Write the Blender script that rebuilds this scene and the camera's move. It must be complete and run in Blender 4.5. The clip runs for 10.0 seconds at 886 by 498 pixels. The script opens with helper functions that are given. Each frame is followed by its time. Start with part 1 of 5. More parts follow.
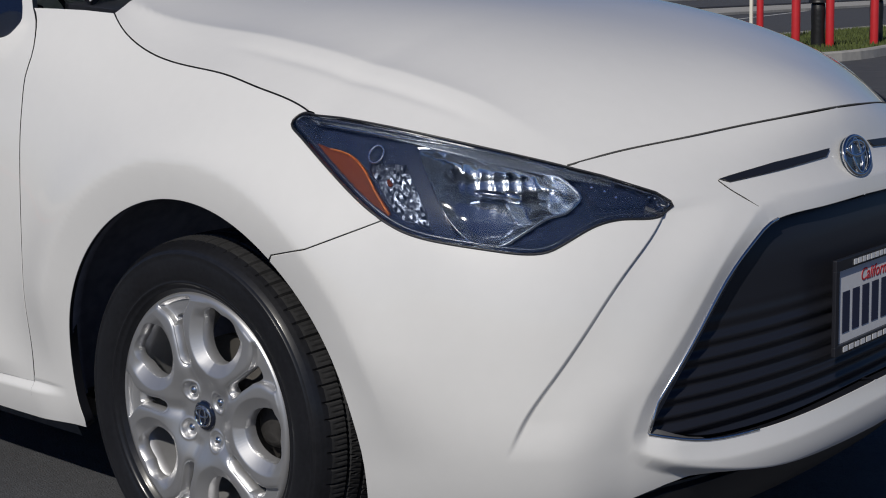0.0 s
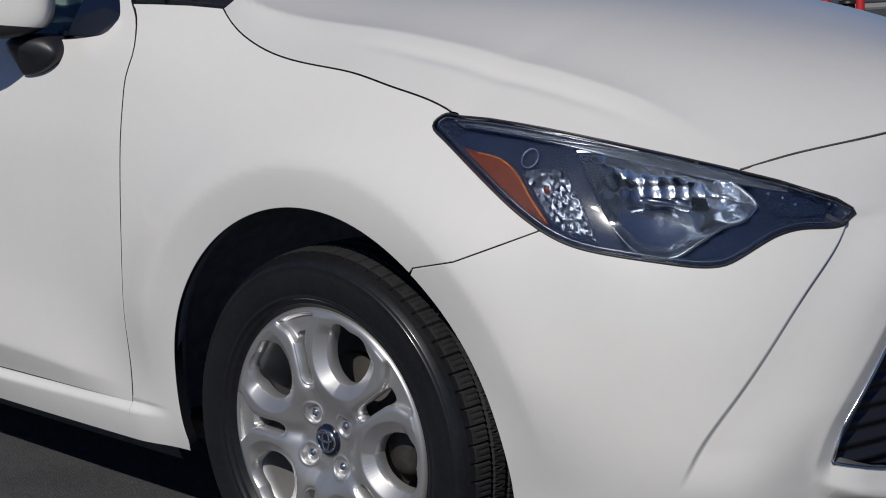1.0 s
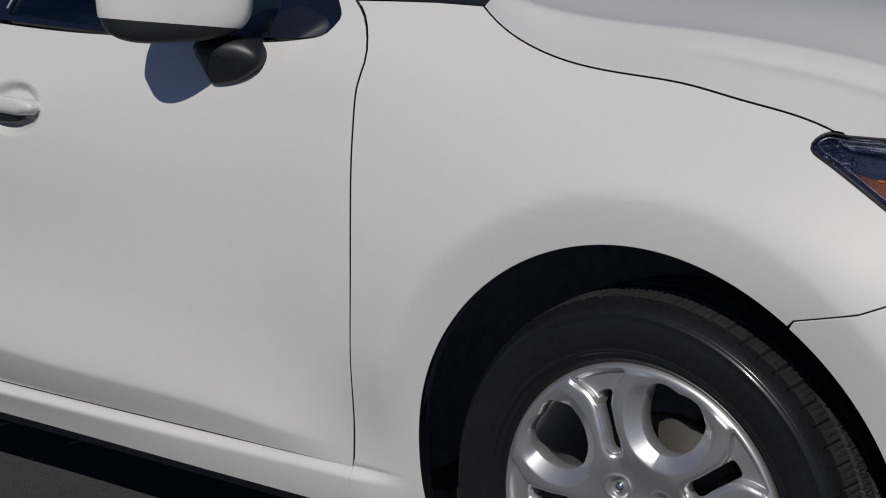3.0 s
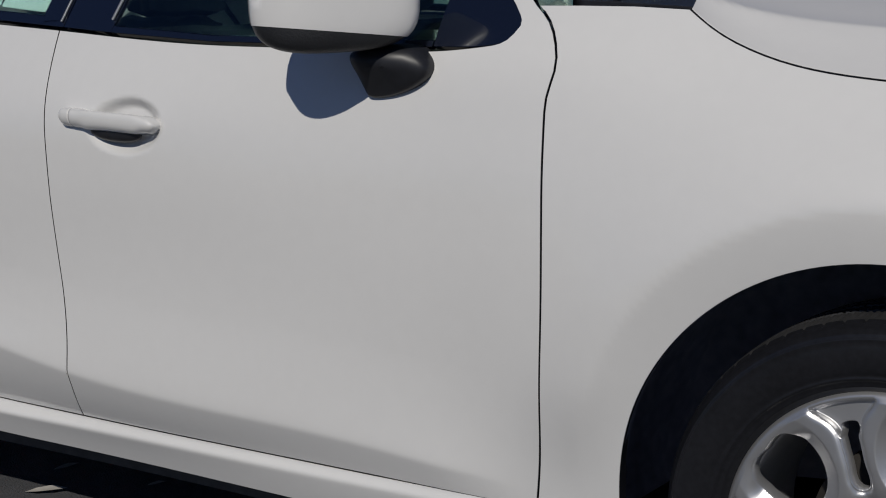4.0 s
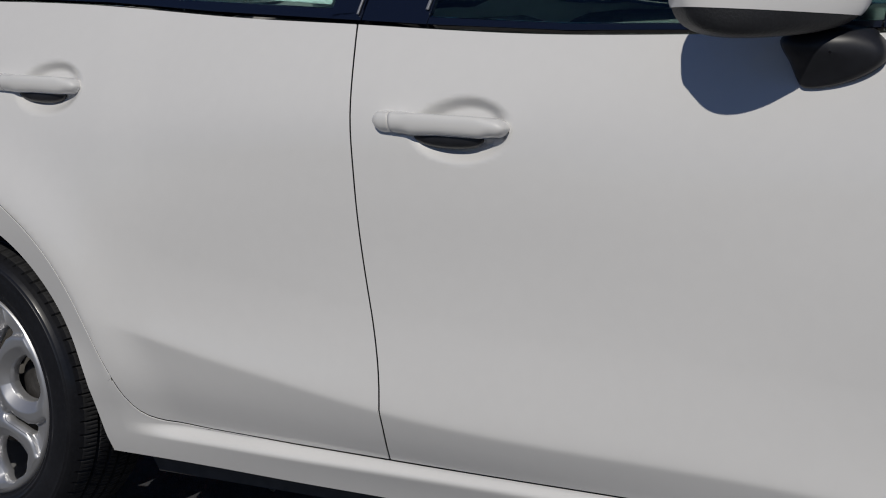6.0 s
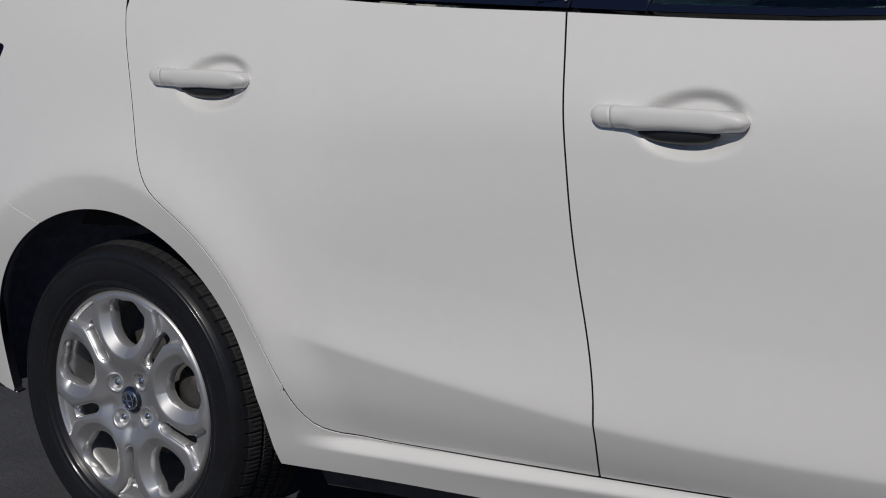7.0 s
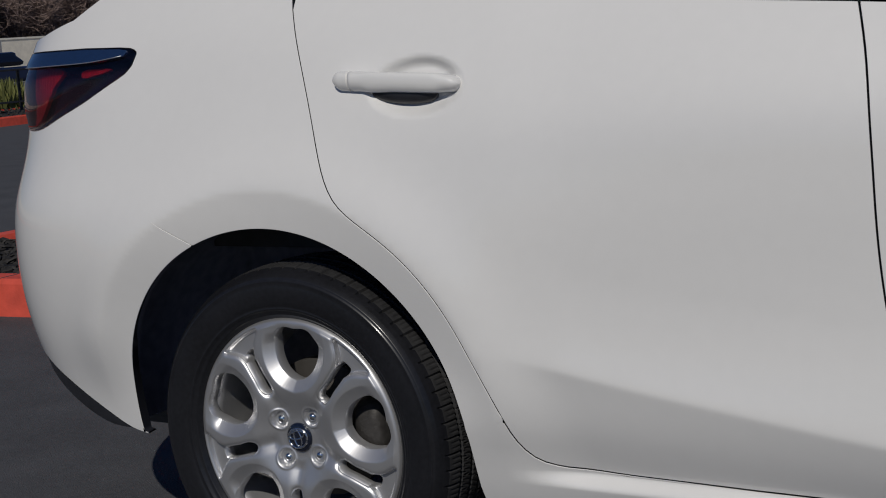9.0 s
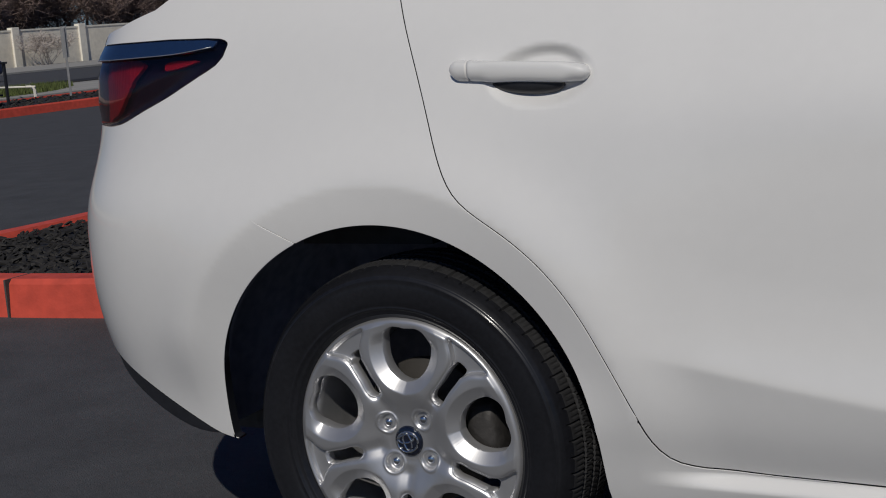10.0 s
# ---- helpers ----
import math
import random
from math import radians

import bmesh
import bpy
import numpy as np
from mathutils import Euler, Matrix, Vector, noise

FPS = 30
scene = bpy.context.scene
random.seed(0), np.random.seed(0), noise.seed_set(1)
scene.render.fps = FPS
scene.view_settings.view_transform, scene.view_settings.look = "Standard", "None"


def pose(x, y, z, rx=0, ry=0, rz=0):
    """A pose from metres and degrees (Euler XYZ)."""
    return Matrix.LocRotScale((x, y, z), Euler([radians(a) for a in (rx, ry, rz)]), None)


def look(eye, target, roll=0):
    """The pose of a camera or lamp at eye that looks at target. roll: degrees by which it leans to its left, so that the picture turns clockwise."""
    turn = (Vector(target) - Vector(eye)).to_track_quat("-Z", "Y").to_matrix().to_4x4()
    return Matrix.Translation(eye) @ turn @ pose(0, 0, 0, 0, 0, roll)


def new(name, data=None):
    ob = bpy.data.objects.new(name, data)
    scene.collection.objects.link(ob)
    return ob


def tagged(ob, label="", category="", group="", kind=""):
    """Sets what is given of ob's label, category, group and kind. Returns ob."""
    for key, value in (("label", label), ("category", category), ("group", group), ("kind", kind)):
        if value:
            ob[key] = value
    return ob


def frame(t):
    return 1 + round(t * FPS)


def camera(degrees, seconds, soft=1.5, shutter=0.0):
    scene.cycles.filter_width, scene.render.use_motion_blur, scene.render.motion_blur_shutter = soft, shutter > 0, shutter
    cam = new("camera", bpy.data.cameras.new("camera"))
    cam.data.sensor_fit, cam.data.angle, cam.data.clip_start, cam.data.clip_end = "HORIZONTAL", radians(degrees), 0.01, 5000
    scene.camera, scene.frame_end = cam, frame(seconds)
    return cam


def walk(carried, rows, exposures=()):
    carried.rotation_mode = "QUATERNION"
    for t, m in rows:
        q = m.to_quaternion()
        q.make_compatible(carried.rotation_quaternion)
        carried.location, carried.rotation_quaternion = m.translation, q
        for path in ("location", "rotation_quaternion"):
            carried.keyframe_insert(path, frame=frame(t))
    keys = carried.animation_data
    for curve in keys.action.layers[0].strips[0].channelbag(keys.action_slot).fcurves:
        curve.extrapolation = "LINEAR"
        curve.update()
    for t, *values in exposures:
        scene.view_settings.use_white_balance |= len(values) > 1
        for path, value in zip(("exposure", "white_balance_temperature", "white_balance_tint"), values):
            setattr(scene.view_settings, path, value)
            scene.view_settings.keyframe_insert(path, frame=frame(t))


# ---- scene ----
cam = camera(34.0, 10.0, soft=1.05)
PATH = [
    (0.0, pose(4.488, -2.346, 1.015, 80.03, 1.57, 40.89)),
    (0.5, pose(4.383, -2.347, 1.008, 80.37, 1.75, 41.20)),
    (1.0, pose(4.216, -2.348, 1.002, 80.20, 1.85, 41.35)),
    (1.5, pose(4.065, -2.369, 1.009, 80.09, 1.75, 41.56)),
    (2.0, pose(3.930, -2.378, 1.010, 80.29, 1.44, 40.61)),
    (2.5, pose(3.724, -2.389, 1.012, 80.32, 1.50, 39.17)),
    (3.0, pose(3.547, -2.412, 1.012, 80.15, 1.70, 38.49)),
    (3.2, pose(3.465, -2.417, 1.018, 79.92, 1.88, 38.10)),
    (4.5, look((2.960, -2.556, 0.989), (1.822, -0.938, 0.694), -2.5)),
    (5.0, look((2.760, -2.567, 0.990), (1.625, -0.947, 0.695), -3.4)),
    (5.5, look((2.605, -2.604, 0.993), (1.479, -0.981, 0.682), -3.4)),
    (6.0, look((2.466, -2.613, 0.995), (1.328, -0.997, 0.687), -3.4)),
    (6.2, look((2.413, -2.632, 0.977), (1.244, -1.037, 0.688), -3.5)),
    (7.3, pose(2.045, -2.657, 1.008, 80.77, 3.83, 35.70)),
    (7.5, pose(1.979, -2.665, 1.004, 80.87, 3.88, 34.98)),
    (8.0, pose(1.826, -2.701, 1.004, 80.87, 3.92, 33.48)),
    (8.5, pose(1.688, -2.751, 1.004, 81.22, 3.97, 31.79)),
    (9.0, pose(1.552, -2.790, 1.003, 81.44, 4.26, 30.84)),
    (9.5, pose(1.422, -2.825, 1.009, 81.27, 4.70, 30.01)),
    (10.0, pose(1.268, -2.852, 1.017, 80.98, 4.70, 28.85)),
]
walk(cam, PATH, exposures=[(0.0, -0.80), (1.0, -0.88), (3.0, -1.12), (4.5, -1.15), (10.0, -1.15)])

# ---- light ----
world = bpy.data.worlds.new("world")
scene.world = world
world.use_nodes = True
SUN_WAY = Vector((-0.39, 1.12, -1.0)).normalized()
_n = world.node_tree.nodes
_sky = _n.new("ShaderNodeTexSky")
_sky.sky_type, _sky.sun_disc = "NISHITA", False
_sky.dust_density, _sky.ozone_density = 0.3, 3.5
_sky.sun_elevation, _sky.sun_rotation = math.asin(-SUN_WAY.z), math.atan2(-SUN_WAY.x, -SUN_WAY.y)
_n["Background"].inputs["Strength"].default_value = 0.053
_clear = _n.new("ShaderNodeMix")
_clear.data_type, _clear.blend_type = "RGBA", "MULTIPLY"
_clear.inputs["Factor"].default_value = 1
_clear.inputs["B"].default_value = (0.60, 0.79, 1.20, 1)
world.node_tree.links.new(_sky.outputs[0], _clear.inputs["A"])
world.node_tree.links.new(_clear.outputs["Result"], _n["Background"].inputs["Color"])
sun = new("sun", bpy.data.lights.new("sun", "SUN"))
sun.data.energy, sun.data.angle, sun.data.color = 4.95, radians(0.55), (1.0, 0.952, 0.865)
sun.matrix_world = look((0, 0, 0), SUN_WAY)


# ---- materials ----
def material(name, color, rough=0.5, metal=0.0, coat=0.0, scale=0.0, vary=0.0, bump=0.0, bump_scale=0.0, glass=0.0, emit=0.0, spec=0.5):
    m = bpy.data.materials.new(name)
    m.use_nodes = True
    nt = m.node_tree
    b = nt.nodes["Principled BSDF"]
    b.inputs["Base Color"].default_value = (*color, 1)
    b.inputs["Roughness"].default_value, b.inputs["Metallic"].default_value = rough, metal
    b.inputs["Coat Weight"].default_value, b.inputs["Coat Roughness"].default_value = coat, 0.025
    b.inputs["Transmission Weight"].default_value = glass
    b.inputs["Specular IOR Level"].default_value = spec
    if scale:
        where = nt.nodes.new("ShaderNodeTexCoord")
        fine, broad = nt.nodes.new("ShaderNodeTexNoise"), nt.nodes.new("ShaderNodeTexNoise")
        fine.inputs["Scale"].default_value, broad.inputs["Scale"].default_value = scale, scale / 14
        fine.inputs["Detail"].default_value = 6
        both = nt.nodes.new("ShaderNodeMath")
        both.operation = "ADD"
        ramp = nt.nodes.new("ShaderNodeMapRange")
        ramp.inputs["From Min"].default_value, ramp.inputs["From Max"].default_value = 0.7, 1.3
        ramp.inputs["To Min"].default_value, ramp.inputs["To Max"].default_value = 1 - vary, 1 + vary
        mul = nt.nodes.new("ShaderNodeMix")
        mul.data_type, mul.blend_type = "RGBA", "MULTIPLY"
        mul.inputs["Factor"].default_value = 1
        mul.inputs["A"].default_value = (*color, 1)
        for tex in (fine, broad):
            nt.links.new(where.outputs["Object"], tex.inputs["Vector"])
        nt.links.new(fine.outputs[0], both.inputs[0])
        nt.links.new(broad.outputs[0], both.inputs[1])
        nt.links.new(both.outputs[0], ramp.inputs[0])
        nt.links.new(ramp.outputs[0], mul.inputs["B"])
        nt.links.new(mul.outputs["Result"], b.inputs["Base Color"])
        if bump:
            relief, grain = nt.nodes.new("ShaderNodeBump"), nt.nodes.new("ShaderNodeTexNoise")
            grain.inputs["Scale"].default_value = bump_scale or scale
            grain.inputs["Detail"].default_value = 4
            relief.inputs["Strength"].default_value, relief.inputs["Distance"].default_value = bump, 0.01
            nt.links.new(where.outputs["Object"], grain.inputs["Vector"])
            nt.links.new(grain.outputs[0], relief.inputs["Height"])
            nt.links.new(relief.outputs[0], b.inputs["Normal"])
    return m


PAINT = material("white_paint", (0.78, 0.775, 0.765), 0.45, coat=1.0, scale=40, vary=0.012)
BLACK = material("black_plastic", (0.020, 0.021, 0.026), 0.42, scale=60, vary=0.2)
GLOSS = material("gloss_black", (0.007, 0.010, 0.022), 0.12, coat=1.0)
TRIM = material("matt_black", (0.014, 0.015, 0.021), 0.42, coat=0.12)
SATIN = material("satin_grey_plastic", (0.13, 0.13, 0.135), 0.32, coat=0.3, scale=120, vary=0.12)
GRAINED = material("grained_plastic", (0.02, 0.021, 0.024), 0.5, scale=300, vary=0.2, bump=0.15)
LINER = material("liner", (0.075, 0.074, 0.073), 0.9, scale=30, vary=0.3)
FELT = material("wheel_liner_felt", (0.20, 0.207, 0.26), 0.95, scale=40, vary=0.3)
RUBBER = material("tyre_rubber", (0.0130, 0.0135, 0.0165), 0.38, coat=0.42, spec=0.2, scale=120, vary=0.25, bump=0.015)
RUBBER.node_tree.nodes["Principled BSDF"].inputs["Coat Roughness"].default_value = 0.16
TREAD = material("worn_tread_rubber", (0.032, 0.032, 0.034), 0.55, scale=90, vary=0.3, bump=0.06)
ALLOY = material("silver_alloy", (0.60, 0.60, 0.61), 0.36, metal=0.78, coat=0.1, scale=30, vary=0.04)
BARREL = material("wheel_barrel", (0.42, 0.42, 0.43), 0.45, metal=0.6, scale=25, vary=0.12)
STEEL = material("brake_steel", (0.05, 0.046, 0.042), 0.6, metal=0.3, scale=60, vary=0.15)
CAST = material("cast_iron", (0.05, 0.047, 0.045), 0.6, metal=0.4, scale=80, vary=0.25, bump=0.2)
CHROME = material("chrome", (0.75, 0.76, 0.78), 0.12, metal=1.0)
SMOKED = material("smoked_chrome", (0.32, 0.34, 0.40), 0.14, metal=1.0)
MIRRORED = material("reflector", (0.66, 0.71, 0.79), 0.17, metal=1.0)
AMBER = material("amber_plastic", (0.044, 0.0075, 0.0008), 0.5, coat=0.0, spec=0.08, scale=160, vary=0.2)
RED_LENS = material("red_plastic", (0.19, 0.009, 0.020), 0.4, coat=0.0, scale=150, vary=0.2)
AMBER_EDGE = material("bright_amber_plastic", (0.20, 0.055, 0.004), 0.35, coat=0.0, spec=0.2)
FACETS = material("signal_reflector", (0.060, 0.070, 0.095), 0.30, metal=1.0)
BROW_CHROME = material("brow_chrome", (0.30, 0.34, 0.40), 0.22, metal=0.9, scale=50, vary=0.08)
CLEAR = material("clear_lens", (0.93, 0.95, 0.97), 0.02, glass=1.0)
# blue base colour carries the sky's reflection on the upper tail lens
SKY_SHEEN = material("lens_sky_sheen", (0.012, 0.030, 0.085), 0.18, coat=1.0, scale=90, vary=0.1)
SMOKE_LENS = material("smoked_red_lens", (0.55, 0.28, 0.30), 0.03, glass=1.0)
TINT = material("tinted_glass", (0.50, 0.72, 0.69), 0.02, glass=1.0)
CLOTH = material("seat_cloth", (0.025, 0.025, 0.028), 0.9, scale=90, vary=0.3)
PAPER = material("printed_paper", (0.40, 0.41, 0.41), 0.8, scale=30, vary=0.05)
PLATE = material("plate_aluminium", (0.72, 0.73, 0.76), 0.45, scale=120, vary=0.03)
INK = material("plate_ink", (0.02, 0.025, 0.06), 0.5)
RED_INK = material("red_ink", (0.45, 0.02, 0.03), 0.5)
ASPHALT = material("asphalt", (0.068, 0.070, 0.077), 0.85, scale=55, vary=0.22, bump=0.5, bump_scale=220)
KERB_RED = material("red_kerb_paint", (0.64, 0.085, 0.052), 0.6, scale=14, vary=0.22, bump=0.15, bump_scale=60)
CONCRETE = material("concrete", (0.36, 0.35, 0.33), 0.85, scale=9, vary=0.16, bump=0.2, bump_scale=60)
MULCH = material("black_mulch", (0.022, 0.020, 0.019), 0.75, scale=40, vary=0.5)
GRASS = material("grass", (0.09, 0.115, 0.03), 0.9, scale=6, vary=0.35)
RED_PAINT = material("red_post_paint", (0.55, 0.025, 0.03), 0.4, coat=0.2, scale=10, vary=0.12)
WRAP = material("black_wrap", (0.012, 0.012, 0.013), 0.45, scale=20, vary=0.4, bump=0.5, bump_scale=14)
WALL = material("wall_stucco", (0.86, 0.80, 0.68), 0.9, scale=3, vary=0.12)
PALE = material("pale_wall", (0.86, 0.82, 0.72), 0.9, scale=3, vary=0.1)
LINE = material("road_paint", (0.62, 0.62, 0.60), 0.7, scale=20, vary=0.15)
BARK = material("bark", (0.17, 0.125, 0.11), 0.95, scale=8, vary=0.35)
TWIG = material("twigs", (0.24, 0.175, 0.155), 0.95, scale=2, vary=0.4)
PALE_TWIG = material("pale_twigs", (0.58, 0.52, 0.48), 0.95, scale=4, vary=0.3)
LEAF = material("grass_blades", (0.16, 0.17, 0.05), 0.8, scale=5, vary=0.35)
DRY_LEAF = material("dry_leaf", (0.42, 0.40, 0.37), 0.8, scale=40, vary=0.25)
GALVANISED = material("galvanised_steel", (0.34, 0.34, 0.34), 0.5, metal=0.6, scale=20, vary=0.15)
NAVY = material("navy_paint", (0.012, 0.022, 0.07), 0.3, coat=1.0)
BADGE_BLUE = material("badge_blue", (0.05, 0.075, 0.11), 0.12, metal=0.5, coat=1.0)


# ---- mesh helpers ----
def mesh_of(name, verts, faces, mat, normals=None, flat=False):
    me = bpy.data.meshes.new(name)
    me.from_pydata([tuple(map(float, v)) for v in verts], [], [tuple(map(int, f)) for f in faces])
    me.materials.append(mat)
    if not flat:
        me.shade_smooth()
    if normals is not None:
        me.normals_split_custom_set_from_vertices([tuple(map(float, v)) for v in normals])
    return me


def part(name, data, mat=None, parent=None, label="", at=None):
    """Links a bmesh or a mesh as one object under a thing or a part."""
    if isinstance(data, bmesh.types.BMesh):
        me = bpy.data.meshes.new(name)
        data.to_mesh(me)
        data.free()
        me.materials.append(mat)
        data = me
    ob = new(name, data)
    if parent:
        ob.parent = parent
    if at is not None:
        ob.matrix_basis = at
    return tagged(ob, label)


def box_bm(lo, hi, bevel=0.0, bm=None):
    b = bmesh.new()
    bmesh.ops.create_cube(b, size=1)
    for v in b.verts:
        v.co = [l + (c + 0.5) * (h - l) for c, l, h in zip(v.co, lo, hi)]
    if bevel:
        bmesh.ops.bevel(b, geom=b.edges[:], offset=bevel, segments=2, affect="EDGES", profile=0.6)
    return b


def revolve(profile, n, axis_y=True, start=0.0, sweep=2 * math.pi, radius=None):
    """A ring from (radius, depth) pairs round the y axis; radius(i, k, r) may change r."""
    verts, faces, m = [], [], len(profile)
    closed = sweep > 6.28
    rings = n if closed else n + 1
    for i in range(rings):
        a = start + sweep * i / n
        for k, (r, y) in enumerate(profile):
            q = radius(i, k, r) if radius else r
            verts.append((q * math.cos(a), y, q * math.sin(a)))
    for i in range(n):
        j = (i + 1) % rings
        for k in range(m - 1):
            faces.append((i * m + k, i * m + k + 1, j * m + k + 1, j * m + k))
    return verts, faces


def smooth_closed(points, n):
    """A dense closed outline through the given corners, rounded a little."""
    p = np.array(points, float)
    out = []
    for i in range(len(p)):
        a, b, c, d = p[i - 1], p[i], p[(i + 1) % len(p)], p[(i + 2) % len(p)]
        for k in range(n):
            t = k / n
            out.append(0.5 * (2 * b + (c - a) * t + (2 * a - 5 * b + 4 * c - d) * t * t + (3 * b - a - 3 * c + d) * t ** 3))
    return [tuple(q) for q in out]


def bend(points, n=6):
    """A dense open line through the points."""
    p = np.array(points, float)
    s = np.concatenate([[0], np.cumsum(np.linalg.norm(np.diff(p, axis=0), axis=1))])
    t = np.linspace(0, s[-1], n * (len(p) - 1) + 1)
    return [tuple(q) for q in spline(s, p)(t)]


def shrink(poly, gap, free=None):
    p = np.array(poly, float)
    e = np.roll(p, -1, 0) - p
    if (p[:, 0] * np.roll(p[:, 1], -1) - np.roll(p[:, 0], -1) * p[:, 1]).sum() < 0:
        p, e = p[::-1], None
        e = np.roll(p, -1, 0) - p
    e /= np.linalg.norm(e, axis=1)[:, None] + 1e-12
    n = np.stack([-e[:, 1], e[:, 0]], 1)
    m = n + np.roll(n, 1, 0)
    m /= np.maximum((m * m).sum(1), 0.8)[:, None] / 2
    g = np.array([0.0 if free and free(*q) else gap for q in p])
    return p + m * g[:, None]


def skin_normals(surf, a, b):
    h = 0.0015
    du, dv = surf(a + h, b) - surf(a - h, b), surf(a, b + h) - surf(a, b - h)
    n = np.cross(du, dv)
    return n / (np.linalg.norm(n, axis=1)[:, None] + 1e-12)


def clip_strip(poly, k, lo, hi):
    """The part of an outline between two lines across axis k."""
    for limit, sign in ((lo, 1), (hi, -1)):
        out = []
        for q, r in zip(poly, poly[1:] + poly[:1]):
            a, b = sign * (q[k] - limit), sign * (r[k] - limit)
            if a >= 0:
                out.append(q)
            if (a > 0 > b) or (a < 0 < b):
                t = a / (a - b)
                out.append((q[0] + (r[0] - q[0]) * t, q[1] + (r[1] - q[1]) * t))
        poly = out
        if len(poly) < 3:
            return []
    return poly


def without_spikes(poly):
    """Drops corners at which an outline runs back along itself."""
    poly, changed = list(poly), True
    while changed and len(poly) > 2:
        changed = False
        for i in range(len(poly)):
            a, b, c = poly[i - 1], poly[i], poly[(i + 1) % len(poly)]
            p, q = (b[0] - a[0], b[1] - a[1]), (c[0] - b[0], c[1] - b[1])
            if abs(q[0]) + abs(q[1]) < 1e-9 or (abs(p[0] * q[1] - p[1] * q[0]) < 1e-11 and p[0] * q[0] + p[1] * q[1] < 0):
                poly.pop(i)
                changed = True
                break
    return poly


def sheet_mesh(name, poly, mat, surf, step=0.03, gap=0.0030, flange=0.014, free=None, fine=(), thick=0.0, sides=(1,)):
    """A panel: an outline on a surface, cut to a fine net, with its edge turned in. sides: 1 as given, -1 mirrored in y."""
    p = shrink(poly, gap, free)
    lo, hi = p.min(0), p.max(0)
    lines = []
    for k in (0, 1):
        c = list(np.arange(math.ceil(lo[k] / step) * step, hi[k], step))
        for q in fine:
            c += list(np.arange(q[2 * k], q[2 * k + 1], q[4]))
        lines.append([lo[k] - 1e-4] + sorted(set(round(x, 6) for x in c if lo[k] < x < hi[k])) + [hi[k] + 1e-4])
    key, uv, faces = {}, [], []
    for u0, u1 in zip(lines[0][:-1], lines[0][1:]):
        column = clip_strip([tuple(q) for q in p], 0, u0, u1)
        for z0, z1 in zip(lines[1][:-1], lines[1][1:]):
            if len(column) < 3:
                break
            cell = clip_strip(column, 1, z0, z1)
            cell = without_spikes(cell)
            if len(cell) < 3:
                continue
            c = np.array(cell)
            if abs((c[:, 0] * np.roll(c[:, 1], -1) - np.roll(c[:, 0], -1) * c[:, 1]).sum()) < 1e-9:
                continue
            ids = []
            for q in cell:
                r = (round(q[0], 6), round(q[1], 6))
                if r not in key:
                    key[r] = len(uv)
                    uv.append(r)
                if not ids or ids[-1] != key[r]:
                    ids.append(key[r])
            if ids[0] == ids[-1]:
                ids.pop()
            if len(ids) > 2 and len(set(ids)) == len(ids):
                faces.append(tuple(ids))
            elif len(set(ids)) > 2:
                spiky = True
                while spiky and len(ids) > 2:
                    spiky = False
                    for i in range(len(ids)):
                        if ids[i] == ids[i - 2] or ids[i] == ids[i - 1]:
                            gone = {i % len(ids), (i - 1) % len(ids)} if ids[i] == ids[i - 2] else {i}
                            ids = [q for k, q in enumerate(ids) if k not in gone]
                            spiky = True
                            break
                if len(ids) > 2 and len(set(ids)) == len(ids):
                    faces.append(tuple(ids))
                elif len(set(ids)) > 2:
                    # a pinched cell: cut it at the doubled corner
                    rest = list(ids)
                    while len(set(rest)) < len(rest):
                        i = next(k for k, q in enumerate(rest) if q in rest[:k])
                        h = rest.index(rest[i])
                        if i - h > 2:
                            faces.append(tuple(dict.fromkeys(rest[h:i])))
                        rest = rest[:h] + rest[i:]
                    if len(rest) > 2:
                        faces.append(tuple(rest))
    edge = []
    for q, r in zip(p, np.roll(p, -1, 0)):
        n = max(1, int(math.ceil(np.linalg.norm(r - q) / step)))
        edge += [tuple(q + (r - q) * k / n) for k in range(n)]
    inner, k0 = len(uv), len(uv)
    uv = np.array(uv + edge)
    rim = [(k0 + k, k0 + (k + 1) % len(edge)) for k in range(len(edge))]
    pos, nor = surf(uv[:, 0], uv[:, 1]), skin_normals(surf, uv[:, 0], uv[:, 1])
    verts, normals = list(pos), list(nor)
    depth = thick or flange
    deep = set()
    m = len(edge)
    ep, en = pos[inner:], nor[inner:]
    along = np.roll(ep, -1, 0) - np.roll(ep, 1, 0)
    out = np.cross(along, en)
    out /= np.linalg.norm(out, axis=1)[:, None] + 1e-12
    soft, k = 0.0012, len(verts)
    verts += list(ep - en * soft + out * soft) + list(ep - en * depth + out * soft)
    normals += list(out) + list(out)
    for i in range(m):
        j = (i + 1) % m
        if free and free(*edge[i]) and free(*edge[j]):
            continue
        deep.add(len(faces) + 1)
        faces += [(inner + j, inner + i, k + i, k + j), (k + j, k + i, k + m + i, k + m + j)]
    if thick:
        k = len(verts)
        front = [q for q in faces if max(q) < inner]
        verts += list(pos - nor * thick)
        normals += list(-nor)
        faces += [tuple(k + i for i in reversed(q)) for q in front]
    verts, normals = np.array(verts), np.array(normals)
    V, N, F = [], [], []
    for s in sides:
        k = len(V)
        V += list(verts * (1, s, 1))
        N += list(normals * (1, s, 1))
        F += [tuple(k + i for i in (q if s > 0 else reversed(q))) for q in faces]
    me = mesh_of(name, V, F, mat, N)
    # black on painted panels' turned-in edges puts the gap's shade into colour
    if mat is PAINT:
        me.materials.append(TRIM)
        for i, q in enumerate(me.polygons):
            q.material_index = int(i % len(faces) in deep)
    return me


